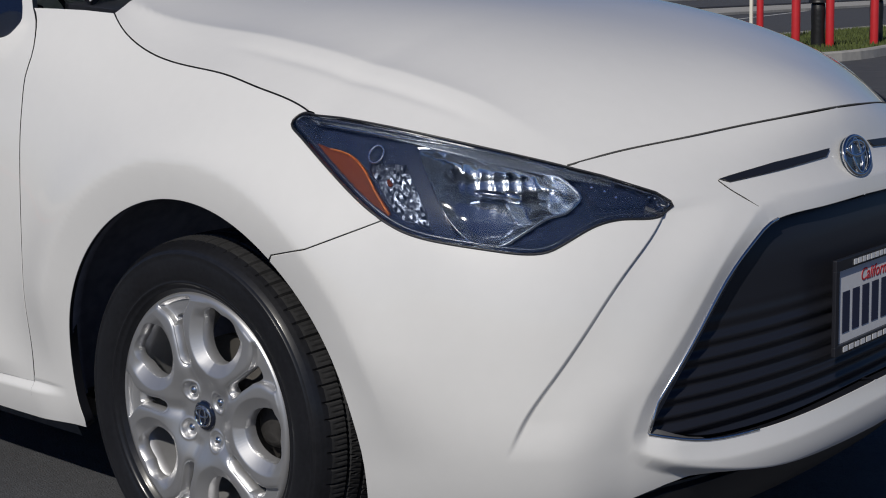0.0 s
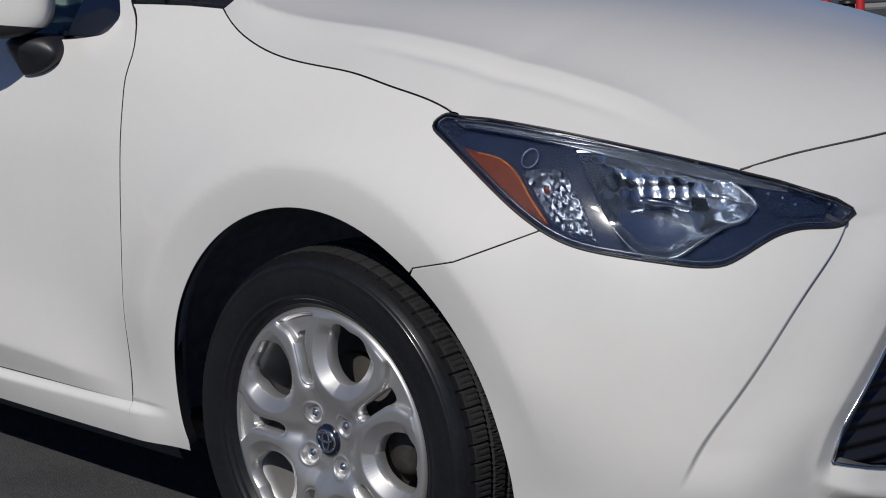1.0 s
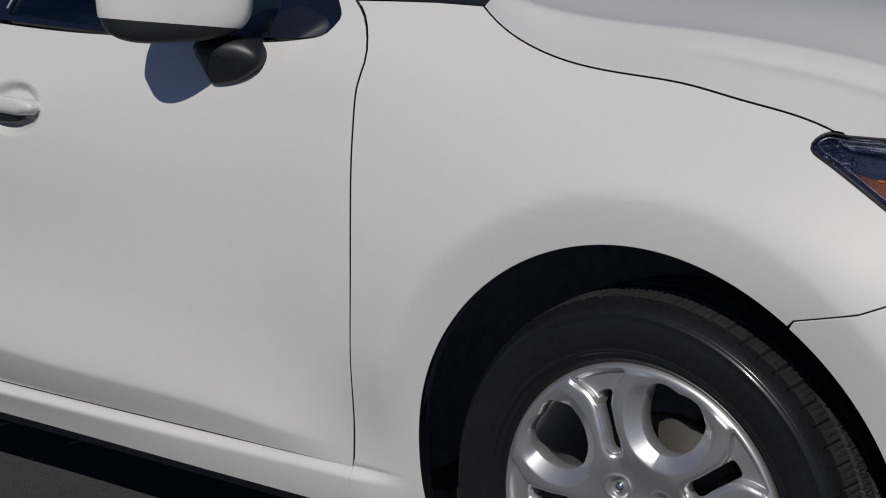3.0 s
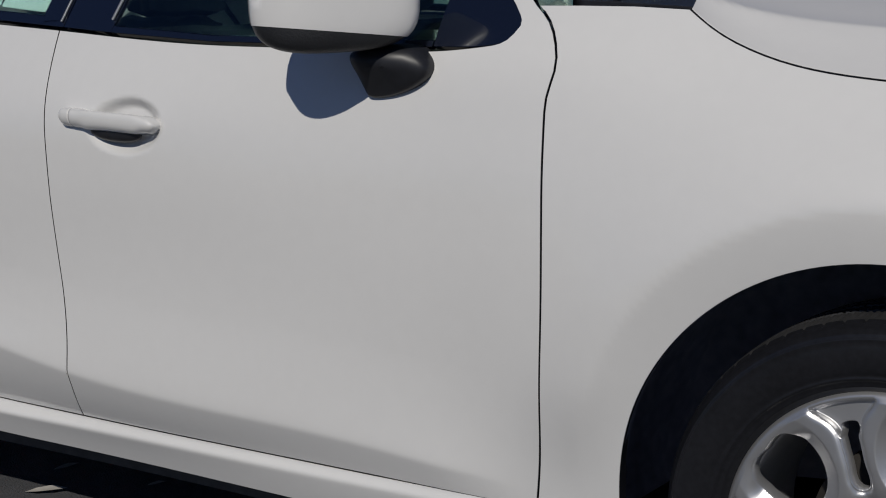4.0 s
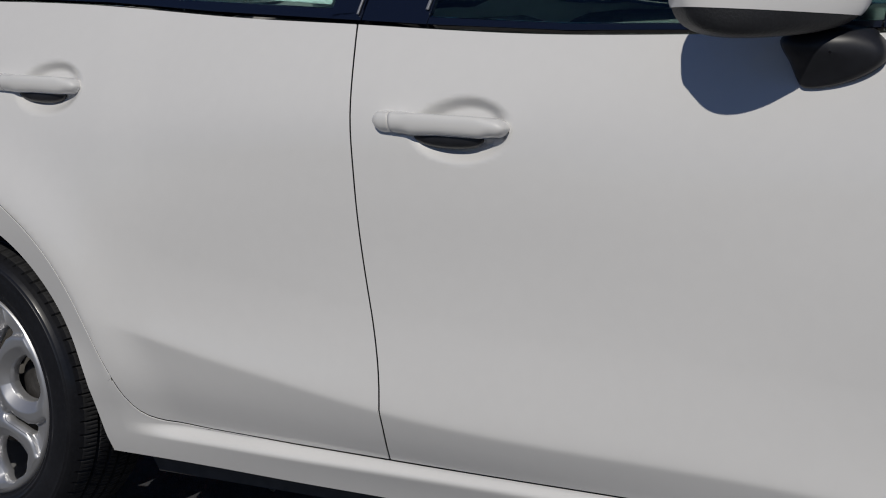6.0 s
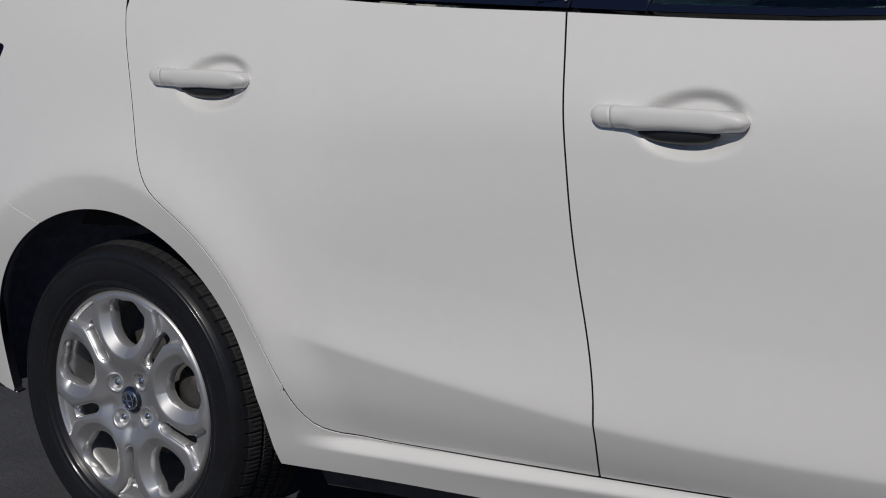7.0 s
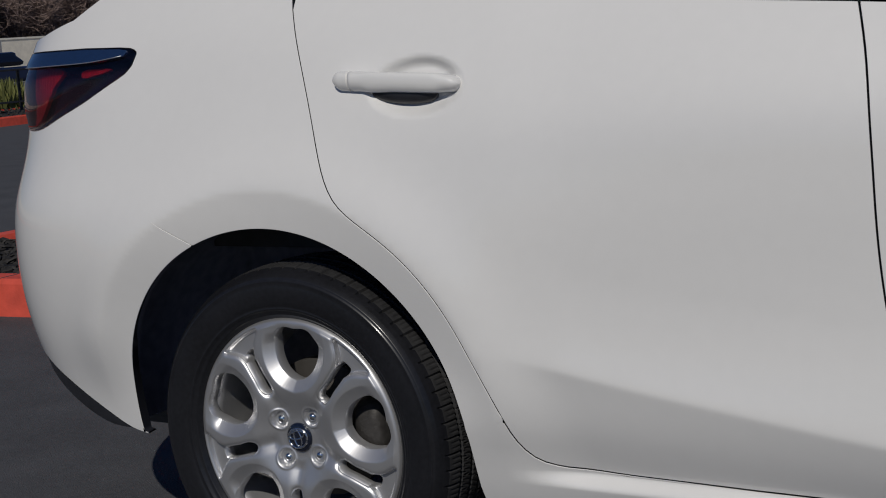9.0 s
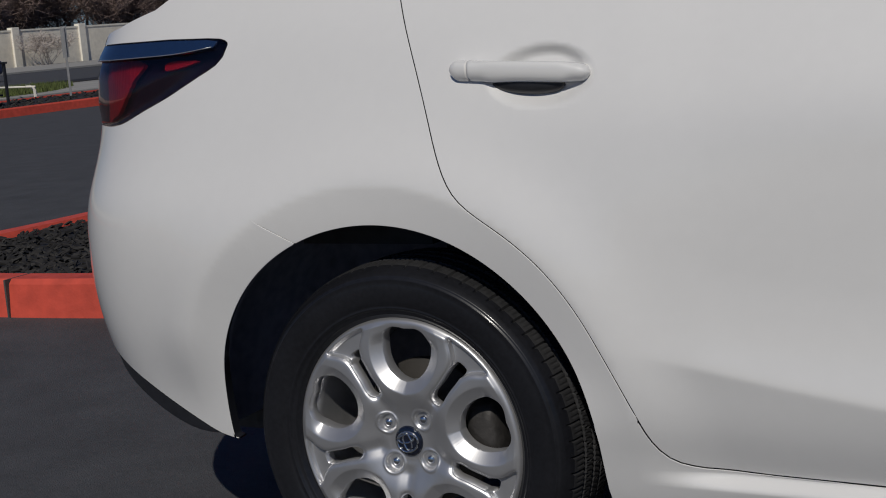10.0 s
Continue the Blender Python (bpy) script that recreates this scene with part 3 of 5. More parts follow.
def rim_mesh():
    """The face of the wheel: five petals round bevelled gaps, with slots between them, cut out of a fine disc."""
    nr, na = 136, 1000
    rs = np.concatenate([np.linspace(0.020, 0.207, nr - 6), [0.2085, 0.210, 0.213, 0.2160, 0.2178, 0.2195]])
    R, A = np.meshgrid(rs, np.arange(na) * 2 * math.pi / na, indexing="ij")
    sector = radians(72)

    # outlines in one sector: the gap inside a petal, the slot between two petals, and the hollow round that slot
    def mirrored(half):
        return bend(half, 4) + [(x, -y) for x, y in reversed(bend(half, 4)) if y > 1e-6]
    hole_line = mirrored([(0.1065, 0.0), (0.1105, 0.0145), (0.118, 0.0265), (0.131, 0.0375), (0.148, 0.0450), (0.165, 0.0475), (0.180, 0.0462), (0.192, 0.0410), (0.2000, 0.0320), (0.2015, 0.0)])
    slot_line = mirrored([(0.0945, 0.0), (0.0965, 0.0068), (0.1020, 0.0108), (0.125, 0.0116), (0.150, 0.0118), (0.170, 0.0122), (0.1800, 0.0110), (0.1825, 0.0)])
    hollow_line = mirrored([(0.0915, 0.0), (0.0940, 0.0085), (0.101, 0.0128), (0.125, 0.0136), (0.150, 0.0140), (0.166, 0.0152), (0.178, 0.0200), (0.190, 0.0310), (0.202, 0.0450), (0.214, 0.0500), (0.216, 0.0)])
    p = (A + sector / 2) % sector - sector / 2
    q = sector / 2 - np.abs(p)
    near = lambda line, w: inside(line, (R * np.cos(w)).ravel(), (R * np.sin(w)).ravel()).reshape(R.shape)
    hole, slot, hollow = near(hole_line, p), near(slot_line, q), near(hollow_line, q)
    S = np.maximum(hole, slot)

    def height(r, a):
        hub = 0.0015 + 0.0170 * smooth(0.032, 0.100, r) - 0.0035 * smooth(0.12, 0.205, r)
        out = 1 - smooth(0.2060, 0.2120, r)
        t = -hole / 0.0200
        ramp = t - 0.025 * np.logaddexp(0, np.clip((t - 1) / 0.025, -40, 40))
        bevel = 0.0135 * (1 - np.clip(ramp, -0.2, 1)) * smooth(0.060, 0.082, r) * (1 - 0.75 * smooth(0.176, 0.198, r))
        wedge = 0.0140 * smooth(0.0, 0.0045, hollow) * smooth(0.160, 0.172, r)
        edge = 0.0030 * np.exp(-np.maximum(-hollow, 0) / 0.0022)
        valley = 0.0060 * np.exp(-(r * np.sin(q) / 0.0125) ** 2) * smooth(0.040, 0.062, r) * (1 - smooth(0.094, 0.108, r))
        h = hub - valley - np.maximum(bevel, 0) * out - np.maximum(wedge, edge) * out - 0.0030 * (1 - out)
        for g in LUGS:
            away = np.hypot(r * np.cos(a) - 0.05 * math.cos(radians(g)), r * np.sin(a) - 0.05 * math.sin(radians(g)))
            h = h * smooth(0.0125, 0.0165, away) - 0.001 * (1 - smooth(0.0125, 0.0165, away)) + 0.0016 * np.exp(-((away - 0.0185) / 0.0025) ** 2)
        return np.where(r > 0.2155, 0.0095 - 0.0055 * smooth(0.2165, 0.2195, r), h)
    H = height(R, A)
    P = np.stack([R * np.cos(A), -H, R * np.sin(A)], -1)
    verts, key, faces, wall = [], {}, [], []

    def vert(i, j):
        k = (i, j % na)
        if k not in key:
            key[k] = len(verts)
            verts.append(P[k])
        return key[k]

    def edge(a, b):
        a, b = sorted(((a[0], a[1] % na), (b[0], b[1] % na)))
        if (a, b) not in key:
            t = S[a] / (S[a] - S[b])
            key[(a, b)] = len(verts)
            q = P[a] * (1 - t) + P[b] * t
            verts.append(q)
        return key[(a, b)]
    for i in range(nr - 1):
        for j in range(na):
            for tri in (((i, j), (i, j + 1), (i + 1, j + 1)), ((i, j), (i + 1, j + 1), (i + 1, j))):
                solid = [S[c[0], c[1] % na] <= 0 for c in tri]
                if all(solid):
                    faces.append([vert(*c) for c in tri])
                elif any(solid):
                    out, rim = [], []
                    for m in range(3):
                        c, d = tri[m], tri[(m + 1) % 3]
                        if solid[m]:
                            out.append(vert(*c))
                        if solid[m] != solid[(m + 1) % 3]:
                            e = edge(c, d)
                            out.append(e)
                            rim.append((e, solid[m]))
                    faces.append(out)
                    lead = [e for e, s in rim if s][0]
                    tail = [e for e, s in rim if not s][0]
                    wall.append((lead, tail))
    back = {}
    for a, b in wall:
        for e in (a, b):
            if e not in back:
                back[e] = len(verts)
                q = np.array(verts[e])
                verts.append((q[0] * 0.994, q[1] + 0.024, q[2] * 0.994))
        faces.append([b, a, back[a], back[b]])
    return mesh_of("rim", verts, faces, ALLOY)


def wheel_meshes():
    m = {"tyre": tyre_mesh(), "rim": rim_mesh()}
    v, f = revolve([(0.2195, -0.004), (0.2205, 0.002), (0.214, 0.008), (0.203, 0.012), (0.199, 0.03), (0.196, 0.10), (0.19, 0.16)], 96)
    m["barrel"] = mesh_of("barrel", v, f, BARREL)
    v, f = revolve([(0.001, 0.052), (0.055, 0.052), (0.06, 0.058), (0.07, 0.066), (0.072, 0.070), (0.128, 0.070), (0.129, 0.072), (0.129, 0.088), (0.05, 0.09)], 72)
    m["brake_disc"] = mesh_of("brake_disc", v, [tuple(reversed(q)) for q in f], STEEL)
    v, f = revolve([(0.0005, -0.0075), (0.018, -0.0072), (0.024, -0.0062), (0.027, -0.004), (0.0275, 0.004)], 48)
    m["centre_cap"] = mesh_of("centre_cap", v, [tuple(reversed(q)) for q in f], GLOSS)
    # plain interlaced ovals on the cap
    V, F = [], []
    for rx, rz, cz in ((0.0205, 0.0175, 0), (0.0075, 0.0165, 0), (0.0165, 0.0075, 0.006)):
        v, f = tube([(rx * math.cos(a), -0.0082, cz + rz * math.sin(a)) for a in np.linspace(0, 2 * math.pi, 40, endpoint=False)], 0.0019, 8, True)
        F += [tuple(len(V) + i for i in q) for q in f]
        V += v
    m["cap_emblem"] = mesh_of("cap_emblem", V, F, CHROME)
    v, f = revolve([(0.0004, -0.0085), (0.004, -0.0082), (0.007, -0.0065), (0.0085, -0.003), (0.0088, 0.006)], 6)
    m["lug_nut"] = mesh_of("lug_nut", v, [tuple(reversed(q)) for q in f], CHROME)
    v, f = blob((0.088, 0.075, 0.085), ((0.042, 0, -0.042), (0, 0.045, 0), (0.024, 0, 0.024)), 3.2)
    m["caliper"] = mesh_of("caliper", v, f, CAST)
    return m


def wheel(meshes, place, spin, parent):
    hub = part("wheel", meshes["rim"], parent=parent, at=place @ pose(0, 0, 0, 0, -spin, 0), label="silver alloy wheel with five pairs of spokes")
    part("tyre", meshes["tyre"], parent=hub, label="black radial tyre with grooved tread")
    for n in ("barrel", "centre_cap", "cap_emblem"):
        part(n, meshes[n], parent=hub)
    for n in ("brake_disc", "caliper"):
        part(n, meshes[n], parent=hub, at=pose(0, 0, 0, 0, spin + (0 if n == "brake_disc" else 40), 0))
    for g in LUGS:
        part("lug_nut", meshes["lug_nut"], parent=hub, at=pose(0.05 * math.cos(radians(g)), 0.004, 0.05 * math.sin(radians(g))))
    return hub


# ---- small fittings ----
def handle_meshes(cu, cz, side):
    """A bar handle over its hollow, and the lock cover at its rear end."""
    out = []
    flat = -0.842 + HANDLE_SKIN[(cu, cz)]
    for name, u0, u1 in (("door_handle", -0.1164, 0.0905), ("lock_cover", -0.1520, -0.1198)):
        n, m = 40, 24
        V, F = [], []
        for i in range(n + 1):
            du = u0 + (u1 - u0) * i / n
            back, fore = min((du + 0.1525) / 0.017, 1.0), min((0.0910 - du) / 0.019, 1.0)
            e = math.sqrt(max(1 - (1 - max(back, 0)) ** 2, 0.0004)) * math.sqrt(max(1 - (1 - max(fore, 0)) ** 2, 0.0004))
            nose = math.sqrt(max(1 - (1 - min((0.0915 - du) / 0.070, 1.0)) ** 2, 0.0004))
            top, low = 0.0165 * e * (0.45 + 0.55 * nose), 0.0160 * e + 0.0030 * float(smooth(-0.02, -0.11, du)) * e
            zc = cz + 0.0065 - 0.062 * du
            arch = 0.0060 * (1 - ((du + 0.03) / 0.12) ** 2)
            # the grip stands off the skin in the middle and meets it at both ends
            rear = 0.004 - 0.018 * (1 - float(smooth(-0.100, -0.075, du))) - 0.022 * float(smooth(0.045, 0.070, du))
            front = 0.0145 + arch - 0.0075 * (1 - e)
            for k in range(m):
                w = 2 * math.pi * k / m
                c, s = math.cos(w), math.sin(w)
                c, s = math.copysign(abs(c) ** 0.7, c), math.copysign(abs(s) ** 0.7, s)
                y = (front + rear) / 2 + (front - rear) / 2 * c
                if s < 0 and c > 0:
                    y -= (front - rear) * 0.28 * s * s
                V.append((plan_at(cu + du)[0][0], side * (flat - y), zc + (top if s > 0 else low) * s))
        for i in range(n):
            for k in range(m):
                q = (i * m + k, (i + 1) * m + k, (i + 1) * m + (k + 1) % m, i * m + (k + 1) % m)
                F.append(q if side > 0 else tuple(reversed(q)))
        F += [tuple(range(m)), tuple(reversed(range(n * m, n * m + m)))]
        out.append((name, mesh_of(name, V, F, PAINT)))
    q = skin(cu - 0.018, cz)[0]
    V, F = blob((q[0], side * (-0.842 + HANDLE_SKIN[(cu, cz)] + 0.004), cz - 0.012), ((0.064, 0, -0.004), (0, 0.013, 0), (0, 0, 0.0165)), 2.2, 32, 16)
    out.append(("grip_insert", mesh_of("grip_insert", V, F, BLACK)))
    return out


HANDLE_SKIN = {h: float(inset(h[0] - 0.14, h[1])[0]) for h in HANDLES}


def door_mirror(parent, side):
    """A swept-back mirror housing: painted cap above, black base below, on a black foot."""
    a, n = np.array((-0.70, -0.714, 0.0)), np.array((0.714, -0.70, 0.0))
    c = np.array((1.760, -0.850, 1.040))
    V, F = blob(c, (a * 0.125, n * 0.046, (0, 0, 0.088)), 4.6, 72, 44)
    V = np.array(V)
    t = (V - c) @ a / 0.126
    V[:, 2] += -0.010 * t + np.where(V[:, 2] < c[2], 0.012 * np.abs(t) ** 2.2 + 0.007 * t, -0.02 * np.abs(t) ** 3)
    V -= np.outer(0.035 * np.maximum(t, 0) ** 2, n)
    bm = bmesh.new()
    vs = [bm.verts.new(q) for q in V]
    for q in F:
        try:
            bm.faces.new([vs[i] for i in q])
        except ValueError:
            pass
    bmesh.ops.remove_doubles(bm, verts=bm.verts[:], dist=1e-5)
    if side < 0:
        for v in bm.verts:
            v.co.y *= -1
        bmesh.ops.reverse_faces(bm, faces=bm.faces[:])
    low = bm.copy()
    cut_no = Vector((-0.0756, -0.077 * side, -1)).normalized()
    cut_co = (c[0], c[1] * side, 0.984)
    bmesh.ops.bisect_plane(bm, geom=bm.verts[:] + bm.edges[:] + bm.faces[:], plane_co=cut_co, plane_no=cut_no, clear_outer=True)
    bmesh.ops.bisect_plane(low, geom=low.verts[:] + low.edges[:] + low.faces[:], plane_co=cut_co, plane_no=cut_no, clear_inner=True)
    for v in low.verts:
        v.co = Vector((c[0], c[1] * side, c[2])) + (v.co - Vector((c[0], c[1] * side, c[2]))) * 0.985
    for b in (bm, low):
        for q in b.faces:
            q.smooth = True
    base = part("door_mirror", low, GRAINED, parent, "black mirror base with a white painted cap")
    part("mirror_cap", bm, PAINT, base)
    V, F = blob((c[0] - n[0] * 0.035, side * (c[1] - n[1] * 0.035), c[2] + 0.005), ((-0.098 * 0.70, -0.098 * 0.714 * side, 0), (-0.020 * 0.714, 0.020 * 0.70 * side, 0), (0, 0, 0.058)), 4, 40, 20)
    part("mirror_glass", mesh_of("mirror_glass", V, F, CHROME), parent=base)
    line = smooth_closed([(1.742, 0.952), (1.790, 0.962), (1.842, 0.958), (1.866, 0.944), (1.877, 0.927), (1.871, 0.911), (1.846, 0.896), (1.812, 0.886), (1.776, 0.883), (1.762, 0.890), (1.752, 0.918)], 6)
    k = len(line)
    V, F = [], []
    for scale, out in ((1.0, -0.2), (1.0, 0.30), (0.985, 0.55), (0.94, 0.75), (0.84, 0.88), (0.62, 0.96), (0.30, 0.99), (0.02, 1.0)):
        for p, q in line:
            x, z = 1.815 + (p - 1.815) * scale, 0.930 + (q - 0.930) * scale
            deep = 0.012 + 0.046 * float(smooth(0.880, 0.950, z)) * (1.0 - 0.55 * float(smooth(1.80, 1.885, x)))
            V.append((x, side * (float(skin(x, z)[0][1]) - out * deep), z))
    for j in range(7):
        for i in range(k):
            q = (j * k + i, j * k + (i + 1) % k, (j + 1) * k + (i + 1) % k, (j + 1) * k + i)
            F.append(q if side < 0 else tuple(reversed(q)))
    part("mirror_foot", mesh_of("mirror_foot", V, F, BLACK), parent=base)


# headlamp pieces, outlines as above
AMBER_AT = [(2.850, 0.791), (2.896, 0.784), (2.938, 0.775), (2.966, 0.758), (2.992, 0.730), (3.027, 0.693), (3.010, 0.688), (2.974, 0.708), (2.918, 0.746)]
SIGNAL_AT = [(2.949, 0.798), (2.987, 0.802), (3.029, 0.765), (3.072, 0.720), (3.119, 0.665), (3.106, 0.661), (3.066, 0.669), (3.033, 0.692), (2.997, 0.732), (2.969, 0.760)]
BOWL_AT = [(3.036, 0.780), (3.055, 0.783), (3.102, 0.781), (3.174, 0.771), (3.250, 0.760), (3.322, 0.738), (3.358, 0.714), (3.350, 0.704), (3.324, 0.692), (3.290, 0.686), (3.245, 0.665),
           (3.219, 0.652), (3.193, 0.650), (3.167, 0.655), (3.140, 0.673), (3.115, 0.698), (3.081, 0.739), (3.053, 0.761)]
CORNER_AT = [(3.375, 0.735), (3.439, 0.722), (3.485, 0.700), (3.475, 0.693), (3.40, 0.696), (3.378, 0.712)]
BOWL_LINE = smooth_closed(BOWL_AT, 3)
DIVIDER_AT = [(3.018, 0.792), (3.046, 0.789), (3.063, 0.766), (3.083, 0.741), (3.112, 0.702), (3.140, 0.664), (3.124, 0.660), (3.104, 0.669), (3.086, 0.702), (3.054, 0.745), (3.030, 0.776)]
SIGNAL_LINE, AMBER_LINE = smooth_closed(SIGNAL_AT, 3), smooth_closed(AMBER_AT, 3)


def bowl_at(u, z):
    """A hollow of upright flutes above, plain below, with a step along its middle."""
    u, z = np.atleast_1d(u), np.atleast_1d(z)
    s = np.clip(inside(BOWL_LINE, u, z) / 0.055, 0, 1)
    c = (u - 3.04) / 0.030 + (z - 0.71) * 9
    flute = 4 * (c - np.floor(c) - 0.5) ** 2
    r = (z - 0.648) / 0.027
    row = 4 * (r - np.floor(r) - 0.5) ** 2
    high = smooth(0.700, 0.708, z)
    return skin(u, z, -0.018 - 0.050 * np.sqrt(s * (2 - s)) + 0.0030 * (flute * (0.35 + 0.65 * high) + row * high) * smooth(0.10, 0.35, s) - 0.007 * high * smooth(0.1, 0.4, s))


def signal_at(u, z):
    """Small bright facets of uneven size, on a slope that deepens upwards."""
    u, z = np.atleast_1d(u), np.atleast_1d(z)
    a, b = (u + 0.6 * z) / 0.0115, (z - 0.35 * u) / 0.0095
    i, j = np.floor(a), np.floor(b)
    tilt = np.sin(i * 12.99 + j * 78.2) * 1.6
    turn = np.sin(i * 39.3 + j * 11.1) * 1.6
    return skin(u, z, -0.020 - 0.010 * smooth(0.74, 0.79, z) + 0.0013 * ((a - i - 0.5) * tilt + (b - j - 0.5) * turn))


def housing_at(u, z):
    u, z = np.atleast_1d(u), np.atleast_1d(z)
    deep = smooth(-0.004, 0.004, inside(BOWL_LINE, u, z))
    wall = smooth(0.0, 0.012, inside(HEADLAMP, u, z))
    return skin(u, z, -0.006 - 0.018 * wall - 0.085 * deep)


def headlamp(parent, sides):
    for s in sides:
        body = part("headlight", sheet_mesh("headlight", HEADLAMP, GLOSS, housing_at, step=0.012, gap=0.002, flange=0.05, sides=(s,)), parent=parent,
                    label="clear headlight unit with chrome reflector and amber marker")
        part("main_reflector", sheet_mesh("main_reflector", BOWL_LINE, MIRRORED, bowl_at, step=0.007, gap=0, flange=0.004, sides=(s,)), parent=body)
        part("turn_signal", sheet_mesh("turn_signal", SIGNAL_LINE, FACETS, signal_at, step=0.004, gap=0, flange=0.006, sides=(s,)), parent=body)
        part("amber_marker", sheet_mesh("amber_marker", AMBER_LINE, AMBER, lambda u, z: skin(u, z, -0.012), step=0.02, gap=0, flange=0.006, sides=(s,)), parent=body, label="amber side marker")
        v, f = tube(skin(*np.array(bend(AMBER_AT[1:6], 5)).T, -0.0105) * (1, s, 1), 0.0013, 6)
        part("marker_rim", mesh_of("marker_rim", v, f, AMBER_EDGE), parent=body)
        part("divider", sheet_mesh("divider", smooth_closed(DIVIDER_AT, 3), GLOSS, lambda u, z: skin(u, z, -0.011), step=0.02, gap=0, flange=0.012, sides=(s,)), parent=body)
        part("corner_trim", sheet_mesh("corner_trim", smooth_closed(CORNER_AT, 3), GLOSS, lambda u, z: skin(u, z, -0.015), step=0.02, gap=0, flange=0.006, sides=(s,)), parent=body)
        # shade across the bowl, bulb and signal bulb
        for name, at, half, mat in (("bulb_shade", (3.190, 0.716), (0.030, 0.012, 0.0055), SMOKED), ("bulb", (3.228, 0.712), (0.015, 0.013, 0.0085), CHROME), ("signal_bulb", (3.014, 0.734), (0.006, 0.008, 0.006), AMBER)):
            q = skin(*at, -0.052 if mat is not AMBER else -0.026)[0]
            d = plan_at(at[0] + 0.01)[0] - plan_at(at[0] - 0.01)[0]
            d /= np.linalg.norm(d)
            v, f = blob((q[0], q[1] * s, q[2]), ((d[0] * half[0], d[1] * half[0] * s, -0.004), (d[1] * half[1], -d[0] * half[1] * s, 0), (0, 0, half[2])), 2.6, 28, 14)
            part(name, mesh_of(name, v, f, mat), parent=body)
        edge = skin(*np.array(HEADLAMP).T, 0.0005) * (1, s, 1)
        v, f = tube(edge, 0.0018, 6, True)
        part("seal", mesh_of("seal", v, f, BLACK), parent=body)
        pale = shrink(HEADLAMP, 0.0060)
        v, f = tube(skin(*pale.T, -0.003) * (1, s, 1), 0.0008, 6, True)
        part("lens_rim", mesh_of("lens_rim", v, f, BROW_CHROME), parent=body)
        top = bend([(2.838, 0.8262), (2.95, 0.8185), (3.092, 0.7945), (3.195, 0.7745), (3.309, 0.7545), (3.43, 0.7290)], 6)
        low = bend([(3.43, 0.7240), (3.309, 0.7440), (3.195, 0.7630), (3.092, 0.7830), (2.95, 0.8085), (2.855, 0.8190)], 6)
        part("brow", sheet_mesh("brow", top + low, BROW_CHROME, lambda u, z: skin(u, z, -0.012), step=0.02, gap=0, flange=0.004, sides=(s,)), parent=body, label="satin chrome strip along the top of the lamp")
        ring = [(2.978 + 0.0125 * math.cos(w), 0.777 + 0.0125 * math.sin(w)) for w in np.linspace(0, 2 * math.pi, 24, endpoint=False)]
        v, f = tube(skin(*np.array(ring).T, -0.018) * (1, s, 1), 0.0018, 6, True)
        part("bulb_ring", mesh_of("bulb_ring", v, f, CHROME), parent=body)
        for p in ((3.388, 0.7230), (3.412, 0.7165), (3.430, 0.7075), (3.497, 0.7035), (3.508, 0.7015)):
            q = skin(*p, -0.012)[0] * (1, s, 1)
            v, f = blob(q, ((0.0028, 0, 0), (0, 0.0028, 0), (0, 0, 0.0028)), 2.0, 10, 6)
            part("corner_stud", mesh_of("corner_stud", v, f, CHROME), parent=body)
        lens = part("lens", sheet_mesh("lens", HEADLAMP, CLEAR, lambda u, z: skin(u, z, 0.001), step=0.025, gap=0.003, thick=0.003, sides=(s,)), parent=body)
        lens.visible_shadow = False
        for a, b, mat in (([(2.83, 0.829), (2.95, 0.817), (3.10, 0.794), (3.25, 0.766), (3.40, 0.736)], 0.0028, SMOKED), ([(2.86, 0.820), (3.0, 0.803), (3.15, 0.782), (3.33, 0.748)], 0.002, CHROME)):
            v, f = tube(skin(*np.array(bend(a, 6)).T, -0.010) * (1, s, 1), b, 6)
            part("brow_trim", mesh_of("brow_trim", v, f, mat), parent=body)


TAIL = TAIL_TOP + TAIL_LOW + [(-0.80, 0.868)]


def tail_lens_at(u, z):
    u, z = np.atleast_1d(u), np.atleast_1d(z)
    return skin(u, z, 0.001 + (0.0045 * smooth(1.016, 0.990, z) + 0.0060 * smooth(0.992, 0.958, z)) * smooth(0.0, 0.050, inside(TAIL, u, z)))


